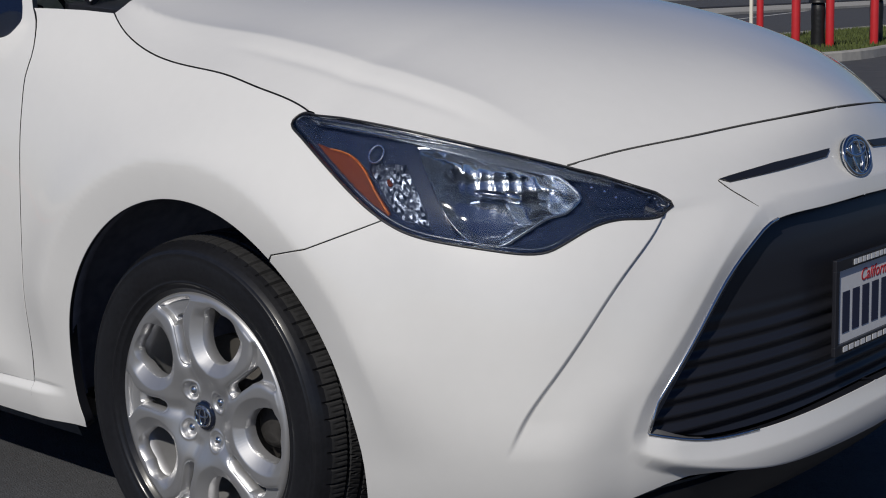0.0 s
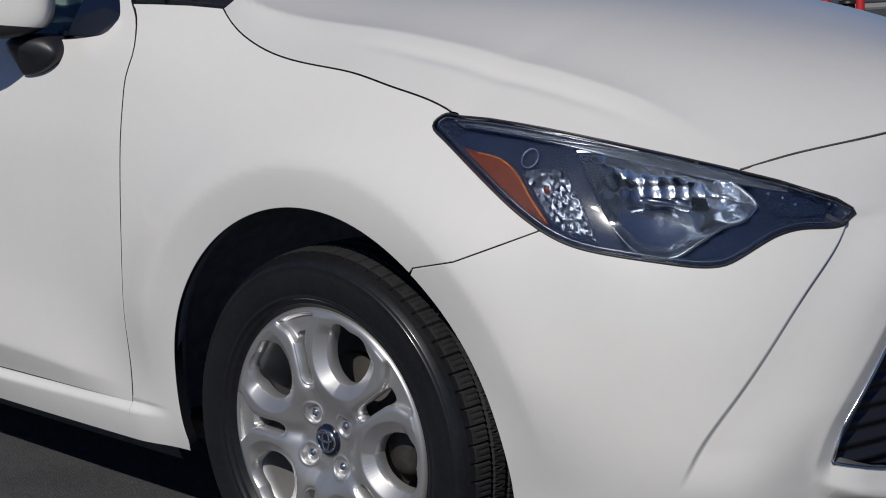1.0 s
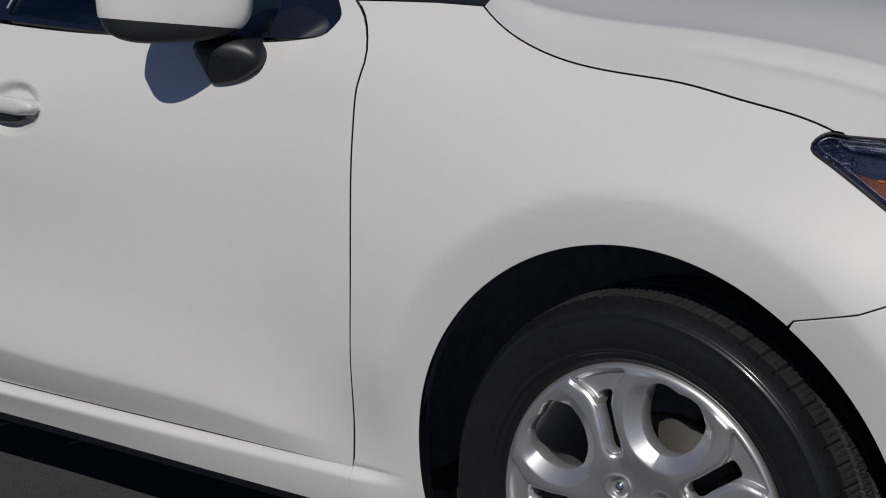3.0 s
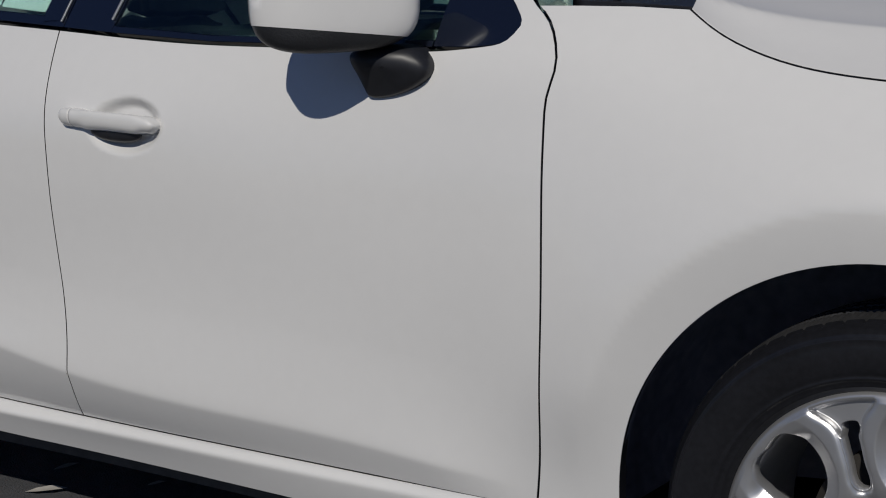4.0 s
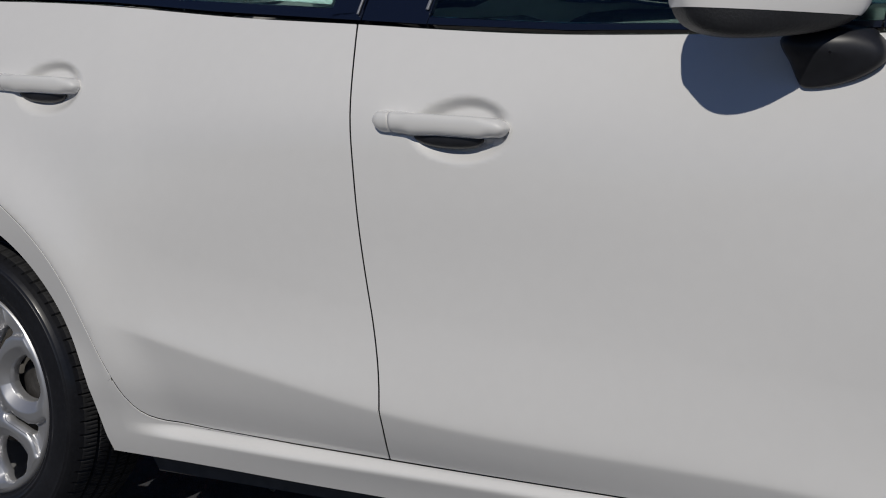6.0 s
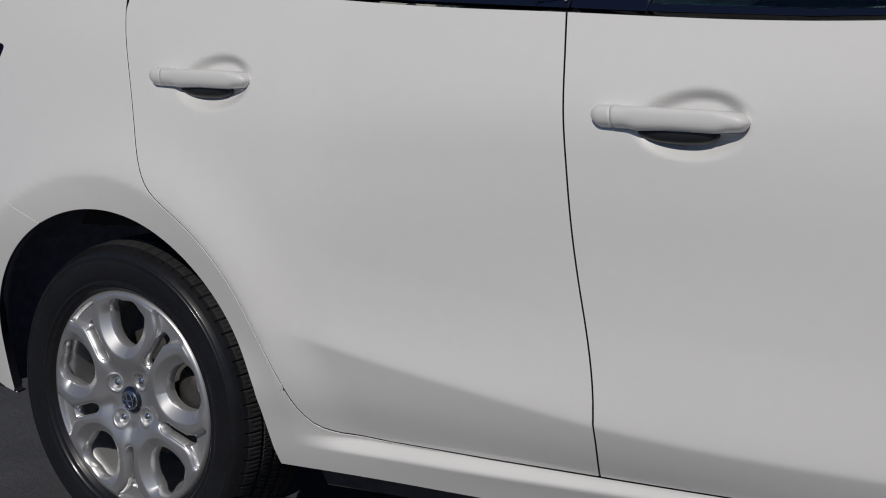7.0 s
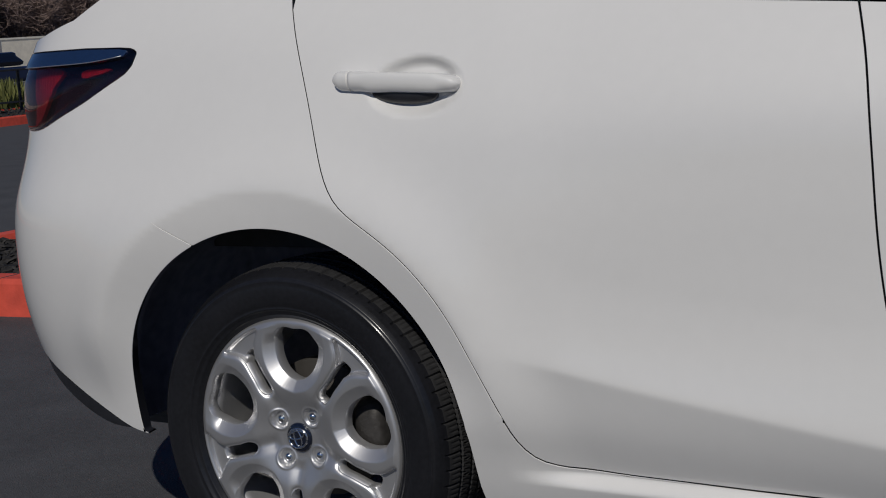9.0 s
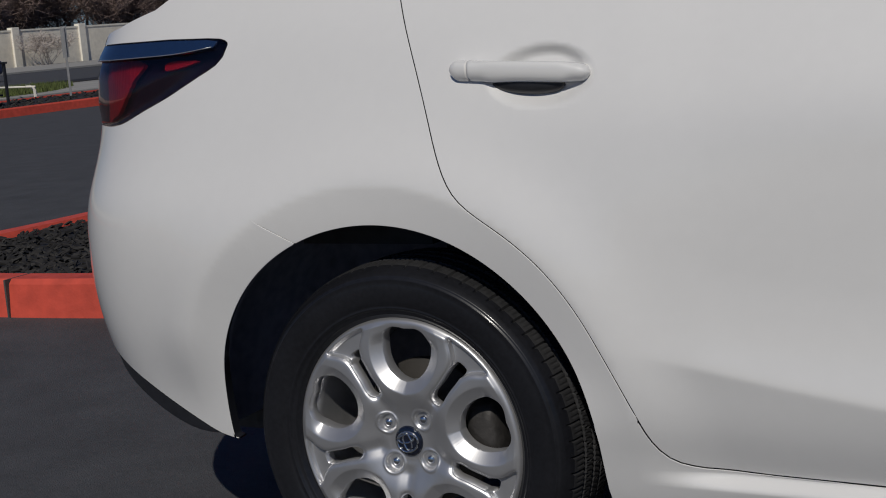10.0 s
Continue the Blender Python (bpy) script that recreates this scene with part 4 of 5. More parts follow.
def tail_lamp(parent, sides):
    for s in sides:
        body = part("tail_light", sheet_mesh("tail_light", TAIL, GLOSS, lambda u, z: skin(u, z, -0.026), step=0.02, gap=0.002, flange=0.02, sides=(s,)), parent=parent, label="dark red smoked tail light unit")
        for poly in ([(-0.79, 0.984), (-0.590, 0.982), (-0.625, 0.945), (-0.680, 0.893), (-0.72, 0.880), (-0.78, 0.878)], [(-0.500, 0.979), (-0.425, 0.9775), (-0.470, 0.968), (-0.510, 0.9655)]):
            part("red_reflector", sheet_mesh("red_reflector", smooth_closed(poly, 6), RED_LENS, lambda u, z: skin(u, z, -0.014 + 0.0004 * np.sin(np.atleast_1d(u) * 400)), step=0.006, gap=0, flange=0.008, sides=(s,)), parent=body)
        low = [(-0.372, 1.0015), (-0.44, 0.9950), (-0.56, 0.9920), (-0.68, 0.991), (-0.795, 0.991)]
        part("upper_lens", sheet_mesh("upper_lens", [(-0.795, 1.017), (-0.664, 1.018), (-0.493, 1.0175), (-0.39, 1.0140), (-0.365, 1.0105)] + low, SKY_SHEEN,
                                      lambda u, z: skin(u, z, 0.0075 - 0.006 * smooth(0.992, 1.018, np.atleast_1d(z))), step=0.006, gap=0, flange=0.006, sides=(s,)), parent=body, label="upper lens strip, sky reflection put into its blue")
        # pale tube drawn for the highlight along the strip's lower border
        v, f = tube(skin(*np.array(bend(low, 4)).T, 0.0088) * (1, s, 1), 0.0010, 6)
        part("lens_glint", mesh_of("lens_glint", v, f, ALLOY), parent=body)
        lens = part("lens", sheet_mesh("lens", TAIL, SMOKE_LENS, tail_lens_at, step=0.012, gap=0.002, thick=0.003, sides=(s,)), parent=body)
        lens.visible_shadow = False


def number_plate(parent):
    x = 3.430
    body = part("number_plate", box_bm((x - 0.002, -0.152, 0.41), (x + 0.001, 0.152, 0.556), 0.0008), PLATE, parent, "white metal number plate with dark characters")
    for lo, hi in (((-0.163, 0.546), (0.163, 0.566)), ((-0.163, 0.402), (0.163, 0.420)), ((-0.163, 0.418), (-0.150, 0.548)), ((0.150, 0.418), (0.163, 0.548))):
        part("plate_frame", box_bm((x - 0.001, lo[0], lo[1]), (x + 0.007, hi[0], hi[1]), 0.002), TRIM, body, "dark metal plate surround with pale lettering")
    for k in range(7):
        y = -0.128 + k * 0.0375
        part("character_bar", box_bm((x + 0.0012, y, 0.437), (x + 0.0022, y + 0.026, 0.507)), INK, body)
    curve = bpy.data.curves.new("state_name", "FONT")
    curve.body, curve.size, curve.extrude, curve.align_x, curve.shear = "California", 0.031, 0.0004, "CENTER", 0.25
    text = bpy.data.objects.new("state_name", curve)
    scene.collection.objects.link(text)
    bpy.context.view_layer.update()
    me = bpy.data.meshes.new_from_object(text.evaluated_get(bpy.context.evaluated_depsgraph_get()))
    bpy.data.objects.remove(text)
    me.materials.clear()
    me.materials.append(RED_INK)
    part("state_name", me, parent=body, at=pose(x + 0.0016, 0, 0.515, 90, 0, 90))
    for z, a, b in ((0.5505, -0.10, 0.10), (0.4065, -0.135, 0.135)):
        for k in range(12):
            y = a + (b - a) * k / 12
            part("frame_letter_bar", box_bm((x + 0.0072, y, z), (x + 0.0080, y + (b - a) / 12 * 0.72, z + 0.009)), PLATE, body)


def build_car():
    car = tagged(new("car"), "white four-door sedan with silver alloy wheels, parked on asphalt", "car")
    fine = [(c[0] - 0.11, c[0] + 0.11, c[1] - 0.065, c[1] + 0.065, 0.006) for c in HANDLES]
    swage = [(0.5, 0.5001, 0.31, 0.50, 0.004)]
    fr, rr = ARCHES
    # front wing, bumper, bonnet
    wing = (DOOR_GAP[1:] + [(2.10, 1.011), (2.18, 1.007)] + HOOD_GAP + list(reversed(LAMP_BACK))[1:] + BUMPER_GAP[1:]
            + arc(fr, ARCH_R, 52.75, 190.5, 60) + [(2.198, 0.212), (2.051, 0.212), (2.051, 0.25), (2.0515, 0.285)])
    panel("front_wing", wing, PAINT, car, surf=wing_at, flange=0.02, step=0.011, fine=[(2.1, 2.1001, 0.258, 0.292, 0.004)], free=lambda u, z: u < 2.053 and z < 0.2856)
    bumper = (BUMPER_GAP[::-1] + [q for q in reversed(LAMP_LOW)][1:] + [(3.529, 0.698), (3.508, 0.712), (3.416, 0.740), (3.347, 0.7545)]
              + bend([(3.347, 0.757), (3.487, 0.770), (3.623, 0.780), (3.763, 0.791), (3.909, 0.799), (U1, 0.803)], 4)[1:] + [(U1, 0.72)] + list(reversed(GRILLE_SIDE)) + list(reversed(GRILLE_LOW))
              + [(U1, 0.244)] + bend([(3.95, 0.245), (3.833, 0.248), (3.702, 0.257), (3.60, 0.273), (3.519, 0.274), (3.436, 0.255), (3.32, 0.222), (3.2, 0.20), (2.95, 0.19)], 3)
              + arc(fr, ARCH_R, -15, 52.6, 30))
    fine_line = []
    for q, r in zip(bumper, bumper[1:] + bumper[:1]):
        k = max(1, int(math.ceil(math.dist(q, r) / 0.008)))
        fine_line += [(q[0] + (r[0] - q[0]) * i / k, q[1] + (r[1] - q[1]) * i / k) for i in range(k)]
    shifted = [(u - float(_fold(z)[0, 0]) + FOLD_U, z) for u, z in fine_line]
    panel("front_bumper", shifted, PAINT, car, surf=folded, whole=True, gap=0.0012, step=0.008, flange=0.03, free=lambda a, z: abs(a + float(_fold(z)[0, 0]) - FOLD_U - U1) < 2e-4,
          fine=[(FOLD_U - 0.006, FOLD_U + 0.024, 0.26, 0.345, 0.003), (3.525, 3.600, 0.60, 0.665, 0.0035)])
    panel("bonnet", [(s, 0) for s in np.linspace(0, 1, 60)] + [(1, v) for v in np.linspace(0.02, 1, 40)] + [(0, 1)] + [(0, v) for v in np.linspace(0.98, 0.02, 30)], PAINT, car, surf=bonnet_at,
          whole=True, step=0.025, flange=0.02, gap=0.0024, free=centre, fine=[(0.5, 0.5001, 0.0, 0.22, 0.006)])
    # doors, sill, rear quarter, rear bumper
    n = [i for i, q in enumerate(BELT) if q[0] > 1.0005][0]
    front = PILLAR_GAP[::-1] + [(1.4, 0.2885), (1.75, 0.287)] + DOOR_GAP + [(2.0, 1.036), (1.93, 1.09), (1.885, 1.09), (1.94, 1.053), (1.970, 1.030), (1.990, 1.012), (2.003, 0.998), (2.008, 0.991)] + list(reversed(BELT[n:]))
    rear = PILLAR_GAP + list(reversed(BELT[:n])) + list(reversed(REAR_GAP)) + [(0.635, 0.291), (0.84, 0.2885)]
    for name, poly, cut, h in (("front_door", front, fine[0], HANDLES[0]), ("rear_door", rear, fine[1], HANDLES[1])):
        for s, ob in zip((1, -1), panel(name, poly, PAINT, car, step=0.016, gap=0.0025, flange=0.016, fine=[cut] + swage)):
            for kind, me in handle_meshes(*h, s):
                part(kind, me, parent=ob)
    joint = lambda u, z: u > 2.05 or (u < 0.4375 and z > 0.24)
    panel("sill", [(2.051, 0.2855), (2.051, 0.212), (1.2, 0.213), (0.366, 0.216), (0.3645, 0.25), (0.364, 0.29), (0.364, 0.332), (0.437, 0.38)] + [q for q in reversed(REAR_GAP) if q[1] < 0.379] + [(0.635, 0.291), (0.84, 0.2885), (1.4, 0.288), (1.75, 0.287)],
          PAINT, car, surf=sill_at, step=0.03, gap=0.0022, fine=[(0.4, 0.4001, 0.258, 0.292, 0.004)], free=joint)
    on_seam = lambda u, z: 0.705 < z < 0.935 and inside(REAR_SEAM + REAR_SEAM[-2:0:-1], u, z)[0] > -0.002
    quarter = ([(0.437, 0.38)] + [q for q in REAR_GAP if q[1] > 0.381] + [(0.005, 1.095), (0.10, 1.22), (0.19, 1.40), (-0.12, 1.40), (-0.40, 1.15), (-0.56, 1.078), (-0.70, 1.052), (-0.80, 1.042)] + TAIL_TOP + TAIL_LOW[:7] + list(reversed(REAR_SEAM))[1:]
               + arc(rr, ARCH_R, 113, 4, 60))
    seam = lambda u, z: (0.36 < u < 0.4375 and z < 0.385) or on_seam(u, z)
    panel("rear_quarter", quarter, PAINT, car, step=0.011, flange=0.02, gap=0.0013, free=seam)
    rear_low = (REAR_SEAM + TAIL_LOW[7:] + [(-0.80, 0.866), (-1.1, 0.84), (U0, 0.83), (U0, 0.47), (-1.1, 0.465)] + bend([(-0.95, 0.457), (-0.85, 0.437), (-0.684, 0.385), (-0.572, 0.340), (-0.471, 0.296), (-0.42, 0.279), (-0.385, 0.276)], 4)
                + arc(rr, ARCH_R, 184, 114, 36))
    panel("rear_bumper", rear_low, PAINT, car, whole=True, step=0.011, flange=0.02, gap=0.0012, free=lambda u, z: u < U0 + 1e-5 or on_seam(u, z))
    panel("rear_valance", [(U0, 0.475), (-1.1, 0.47)] + bend([(-0.95, 0.462), (-0.85, 0.442), (-0.684, 0.388), (-0.572, 0.343), (-0.471, 0.298), (-0.43, 0.281)], 4)
          + bend([(-0.44, 0.279), (-0.50, 0.279), (-0.56, 0.292), (-0.68, 0.334), (-0.87, 0.390), (-1.0, 0.405)], 4) + [(U0, 0.41)], BLACK, car,
          surf=lambda u, z: skin(u, z, -0.003), whole=True, step=0.02, free=lambda u, z: u < U0 + 1e-5)
    panel("front_valance", [(U1, 0.245), (3.7, 0.255), (3.5, 0.25), (3.3, 0.212), (2.96, 0.195), (2.96, 0.165), (3.5, 0.165), (U1, 0.165)], BLACK, car, surf=lambda u, z: skin(u, z, -0.02), whole=True, step=0.05,
          free=lambda u, z: u > U1 - 1e-5)
    # tail panel and boot lid
    panel("boot_lid", UNIT, PAINT, car, surf=across((-0.74, -0.57, 1.020), (-0.40, -0.655, 1.085), (-0.40, 0, 1.085), (-0.87, 0, 1.01), 0.0), whole=True, step=0.05, free=centre, gap=0.002, flange=0.003)
    panel("shoulder", UNIT, PAINT, car, surf=across((-0.70, -0.630, 1.045), (-0.36, -0.685, 1.095), (-0.36, -0.652, 1.088), (-0.745, -0.572, 1.022), 0.004), step=0.05)
    panel("tail_panel", [(-0.80, 0.866), (-0.80, 1.043), (-0.9, 1.025), (-1.1, 1.015), (U0, 1.015), (U0, 0.83), (-1.1, 0.84)], PAINT, car, whole=True, step=0.05, free=lambda u, z: u < U0 + 1e-5)
    # glasshouse
    panel("roof", UNIT, PAINT, car, surf=across((-0.12, -0.545, 1.405), (1.52, -0.53, 1.425), (1.60, 0, 1.47), (-0.2, 0, 1.455), 0.02), whole=True, step=0.1, free=centre)
    for ob in panel("windscreen", UNIT, TINT, car, surf=across((2.12, -0.60, 1.055), (2.20, 0, 1.075), (1.60, 0, 1.465), (1.52, -0.53, 1.42), 0.02), whole=True, step=0.1, thick=0.004, gap=0):
        ob.visible_shadow = False
    for ob in panel("rear_window", UNIT, TINT, car, surf=across((-0.41, -0.62, 1.085), (-0.12, -0.545, 1.40), (-0.2, 0, 1.45), (-0.43, 0, 1.085), 0.02), whole=True, step=0.1, thick=0.004, gap=0):
        ob.visible_shadow = False
    panel("scuttle", UNIT, BLACK, car, surf=across((2.055, -0.665, 1.018), (2.262, -0.672, 1.000), (2.165, 0, 1.05), (2.16, 0, 1.07), 0.0), whole=True, step=0.1, free=centre)
    panel("windscreen_pillar", UNIT, PAINT, car, surf=across((2.13, -0.655, 1.02), (2.115, -0.598, 1.052), (1.52, -0.525, 1.425), (1.50, -0.56, 1.40), 0.0), step=0.1)
    panel("roof_rail", [(0.18, 1.385), (1.49, 1.385), (1.49, 1.425), (0.16, 1.415)], PAINT, car, step=0.05)
    glass_f = [(1.135, 1.006), (1.39, 0.984), (1.58, 0.975), (1.86, 0.966), (1.86, 1.085), (1.50, 1.36), (1.15, 1.375)]
    glass_r = [(0.30, 1.10), (0.55, 1.066), (0.932, 1.030), (0.93, 1.37), (0.30, 1.36), (0.20, 1.2)]
    # black frame as strips round the panes
    strips = (("window_frame", [(0.03, 1.10), (0.40, 1.069), (0.67, 1.038), (1.0, 1.007), (1.0, 1.024), (0.932, 1.030), (0.55, 1.066), (0.30, 1.10), (0.20, 1.2), (0.11, 1.22)]),
              ("pillar_trim", [(0.932, 1.0135), (0.998, 1.0075), (0.996, 1.375), (0.930, 1.375)]), ("pillar_trim", [(1.002, 1.007), (1.135, 0.9945), (1.15, 1.375), (1.0, 1.375)]),
              ("window_frame", [(1.136, 0.9945), (1.39, 0.974), (1.58, 0.966), (1.86, 0.9565), (1.86, 0.966), (1.58, 0.975), (1.39, 0.984), (1.136, 1.006)]),
              ("mirror_sail", [(1.862, 0.9565)] + bend([(1.93, 0.955), (1.965, 0.957), (1.994, 0.964), (2.008, 0.980), (2.007, 0.998), (1.99, 1.018), (1.955, 1.047)], 5) + [(1.89, 1.097), (1.862, 1.115)]))
    for name, poly in strips:
        panel(name, poly, GLOSS, car, surf=lambda u, z: skin(u, z, -0.006), step=0.02, gap=0.001, flange=0.01)
    for name, poly in (("front_door_window", glass_f), ("rear_door_window", glass_r)):
        for ob in panel(name, poly, TINT, car, surf=lambda u, z: skin(u, z, -0.010), step=0.08, gap=0.0005, thick=0.004):
            ob.visible_shadow = False
    for poly, rows in (([(0.586, 1.071), (0.776, 1.0515), (0.780, 1.30), (0.594, 1.30)], 0), ([(0.784, 1.0505), (0.919, 1.0360), (0.922, 1.30), (0.788, 1.30)], 9)):
        sheet = part("window_sticker", sheet_mesh("window_sticker", poly, PAPER, lambda u, z: skin(u, z, -0.0165), step=0.03, gap=0, flange=0.0008), parent=car, label="pale printed sheet stuck inside the rear door glass")
        for k in range(rows):
            z0, a = 1.062 + 0.011 * k, 0.815 + 0.012 * math.sin(k * 2.1)
            part("text_bar", sheet_mesh("text_bar", [(a, z0 + 0.004), (0.905, z0 - 0.004), (0.905, z0 - 0.0022), (a, z0 + 0.0058)], INK, lambda u, z: skin(u, z, -0.0158), step=0.03, gap=0, flange=0.0003), parent=sheet)
    # two pale strips drawn for the white highlights down the pillar trim
    for u0, u1 in ((0.992, 0.994), (1.1285, 1.1315)):
        panel("highlight_strip", [(u0, 1.018), (u1, 1.018), (u1 + 0.003, 1.37), (u0 + 0.003, 1.37)], ALLOY, car, surf=lambda u, z: skin(u, z, 0.0), step=0.06, gap=0, flange=0.003)
    # grille, its trim, the slots above it, badge
    grille = panel("grille", GRILLE, TRIM, car, whole=True, step=0.03, fine=[(3.5, 3.5001, 0.33, 0.56, 0.0035)], gap=0, flange=0.004, free=lambda u, z: u > U1 - 1e-5, label="black slatted grille",
                   surf=lambda u, z: skin(u, z, -0.034 + 0.0034 * np.sin(np.atleast_1d(z) * 2 * math.pi / 0.0265 + 0.6) * (1 - smooth(0.45, 0.54, np.atleast_1d(z)))))[0]
    for s in (1, -1):
        for line, r in ((GRILLE_SIDE[:-12], 0.0034), ([GRILLE_SIDE[0]] + list(reversed(GRILLE_LOW[-9:])), 0.0026)):
            v, f = tube(nose(*np.array(line).T) * (1, s, 1), r, 8)
            part("grille_trim", mesh_of("grille_trim", v, f, CHROME), parent=grille, label="thin chrome strip")
    rim_line = np.array([q for q in GRILLE_LOW if q[0] < 3.57] + [q for q in GRILLE_SIDE if q[0] < 3.72])
    run = np.gradient(rim_line, axis=0)
    run /= np.linalg.norm(run, axis=1)[:, None]
    wide = 0.0195 * smooth(0, 5, np.arange(len(rim_line))) * smooth(len(rim_line), len(rim_line) - 5, np.arange(len(rim_line)) + 0.5) * (0.55 + 0.45 * smooth(0.36, 0.42, rim_line[:, 1]))
    inner_line = rim_line + np.stack([run[:, 1], -run[:, 0]], 1) * wide[:, None]
    k = len(rim_line)
    for s in (1, -1):
        V = list(nose(*rim_line.T) * (1, s, 1)) + list(skin(*inner_line.T, -0.024) * (1, s, 1))
        F = [(i, i + 1, k + i + 1, k + i) if s > 0 else (k + i, k + i + 1, i + 1, i) for i in range(k - 1)]
        part("grille_frame", mesh_of("grille_frame", V, F, SATIN), parent=grille, label="dark grey satin frame inside the trim")
    # dark bar added along the bonnet's front joint in place of the gap's shade
    shut = bend([(3.352, 0.7555), (3.487, 0.7700), (3.623, 0.7800), (3.763, 0.7910), (3.909, 0.7990), (U1, 0.8030)], 6)
    line = skin(*np.array(shut).T, 0.0004)
    lid = bonnet_at(np.full(240, 0.9976), np.linspace(0, 1, 240))
    near = lid[np.argmin(((lid[None, :, :2] - line[:, None, :2]) ** 2).sum(2), 1)]
    line = np.stack([(line[:, 0] + near[:, 0]) / 2, (line[:, 1] + near[:, 1]) / 2, np.maximum(line[:, 2], near[:, 2]) + 0.0003], 1)
    line[-1, 1] = 0
    v, f = tube(list(line) + [tuple(q * (1, -1, 1)) for q in line[-2::-1]], 0.0016, 8)
    part("bonnet_gap_shade", mesh_of("bonnet_gap_shade", v, f, LINER), parent=car, label="dark bar along the bonnet gap, standing in for its shade")
    panel("vent_slot", [(3.653, 0.7205), (3.72, 0.7265), (3.80, 0.7330), (3.965, 0.7405), (3.950, 0.7300), (3.80, 0.7215), (3.672, 0.7155)], TRIM, car, surf=lambda u, z: skin(u, z, 0.004), step=0.03, gap=0, flange=0.004)
    for s in (1, -1):
        v, f = tube(nose(*np.array(bend([(3.650, 0.7175), (3.662, 0.706), (3.684, 0.690), (3.708, 0.674)], 4)).T) * (1, s, 1), [0.0013] * 9 + [0.0010, 0.0008, 0.0006, 0.0004], 6)
        part("bumper_seam", mesh_of("bumper_seam", v, f, LINER), parent=car, label="fine dark seam in the bumper")
    v, f = blob((3.385, 0, 0.722), ((0.006, 0, 0.002), (0, 0.048, 0), (-0.009, 0, 0.032)), 2.2, 48, 16)
    badge = part("badge", mesh_of("badge", v, f, BADGE_BLUE), parent=car, label="oval badge with chrome rings")
    for ry, rz, cz in ((0.048, 0.0325, 0), (0.016, 0.0295, 0), (0.033, 0.0125, 0.012)):
        v, f = tube([(3.3915 - 0.28 * (cz + rz * math.sin(a)), ry * math.cos(a), 0.722 + cz + rz * math.sin(a)) for a in np.linspace(0, 2 * math.pi, 48, endpoint=False)], 0.0036, 8, True)
        part("badge_ring", mesh_of("badge_ring", v, f, CHROME), parent=badge)
    number_plate(car)
    headlamp(car, (1, -1))
    tail_lamp(car, (1, -1))
    for s in (1, -1):
        door_mirror(car, s)
    # wheels and their housings
    meshes = wheel_meshes()
    for x, spin in ((2.57, -2), (0.0, 14)):
        wheel(meshes, pose(x, -0.790, 0.3055), spin, car)
        wheel(meshes, pose(x, 0.790, 0.3055, 0, 0, 180), spin + 30, car)
        for s in (1, -1):
            c = fr if x > 1 else rr
            V, F = [], []
            ring = np.radians(np.linspace(-14, 184, 80) if x > 1 else np.linspace(-8, 182.5, 80))
            for w in ring:
                p, q = c[0] + (ARCH_R + 0.0030) * math.cos(w), c[1] + (ARCH_R + 0.0030) * math.sin(w)
                lip = skin(p, q, -0.0090)[0]
                for r, y in ((0.0, lip[1]), (0.004, lip[1] + 0.02), (0.045, lip[1] + 0.045), (0.045, -0.48)):
                    V.append((lip[0] + r * math.cos(w), s * y, q + r * math.sin(w)))
                V.append((c[0] + 0.1 * math.cos(w), s * -0.475, c[1] + 0.1 * math.sin(w)))
            for i in range(len(ring) - 1):
                for k in range(4):
                    q = (i * 5 + k, i * 5 + k + 1, i * 5 + k + 6, i * 5 + k + 5)
                    F.append(q if s > 0 else tuple(reversed(q)))
            part("wheel_housing", mesh_of("wheel_housing", V, F, FELT), parent=car)
    # dark shell behind the panels, floor and cabin
    us, zs = np.arange(U0, U1 + 0.02, 0.04), np.arange(0.17, 0.981, 0.03)
    U, Z = np.meshgrid(np.minimum(us, U1), zs, indexing="ij")
    P = skin(U.ravel(), Z.ravel(), -0.032)
    V, F = [], []
    keep = np.ones(U.shape, bool)
    for c in ARCHES:
        keep &= np.hypot(U - c[0], Z - c[1]) > ARCH_R + 0.06
    keep &= ~((inside(HEADLAMP, U.ravel(), Z.ravel()).reshape(U.shape) > -0.05) | (inside(GRILLE, U.ravel(), Z.ravel()).reshape(U.shape) > -0.05))
    keep &= ~((U < -0.3) & (Z < 0.30 + np.interp(U, [-0.85, -0.572, -0.42], [0.20, 0.11, 0.05])))
    keep &= (Z < 0.985 - 0.30 * smooth(2.05, 2.95, U)) & (Z < 0.93 + 0.07 * (U > -0.3))
    for s in (1, -1):
        k0 = len(V)
        V += list(P * (1, s, 1))
        for i in range(len(us) - 1):
            for j in range(len(zs) - 1):
                if keep[i, j] and keep[i + 1, j] and keep[i, j + 1] and keep[i + 1, j + 1]:
                    q = [i * len(zs) + j, (i + 1) * len(zs) + j, (i + 1) * len(zs) + j + 1, i * len(zs) + j + 1]
                    F.append([k0 + m for m in (q if s > 0 else reversed(q))])
    part("inner_shell", mesh_of("inner_shell", V, F, LINER), parent=car)
    part("floor_pan", box_bm((-0.55, -0.44, 0.19), (3.30, 0.44, 0.23)), LINER, car)
    part("floor_pan", box_bm((0.40, -0.68, 0.195), (2.15, 0.68, 0.23)), LINER, car)
    part("spare_wheel_well", box_bm((-0.56, -0.60, 0.235), (-0.45, 0.60, 0.50), 0.02), LINER, car)
    part("bulkhead", box_bm((3.0, -0.52, 0.20), (3.27, 0.52, 0.70)), LINER, car)
    part("bulkhead", box_bm((2.15, -0.46, 0.25), (2.28, 0.46, 0.97)), LINER, car)
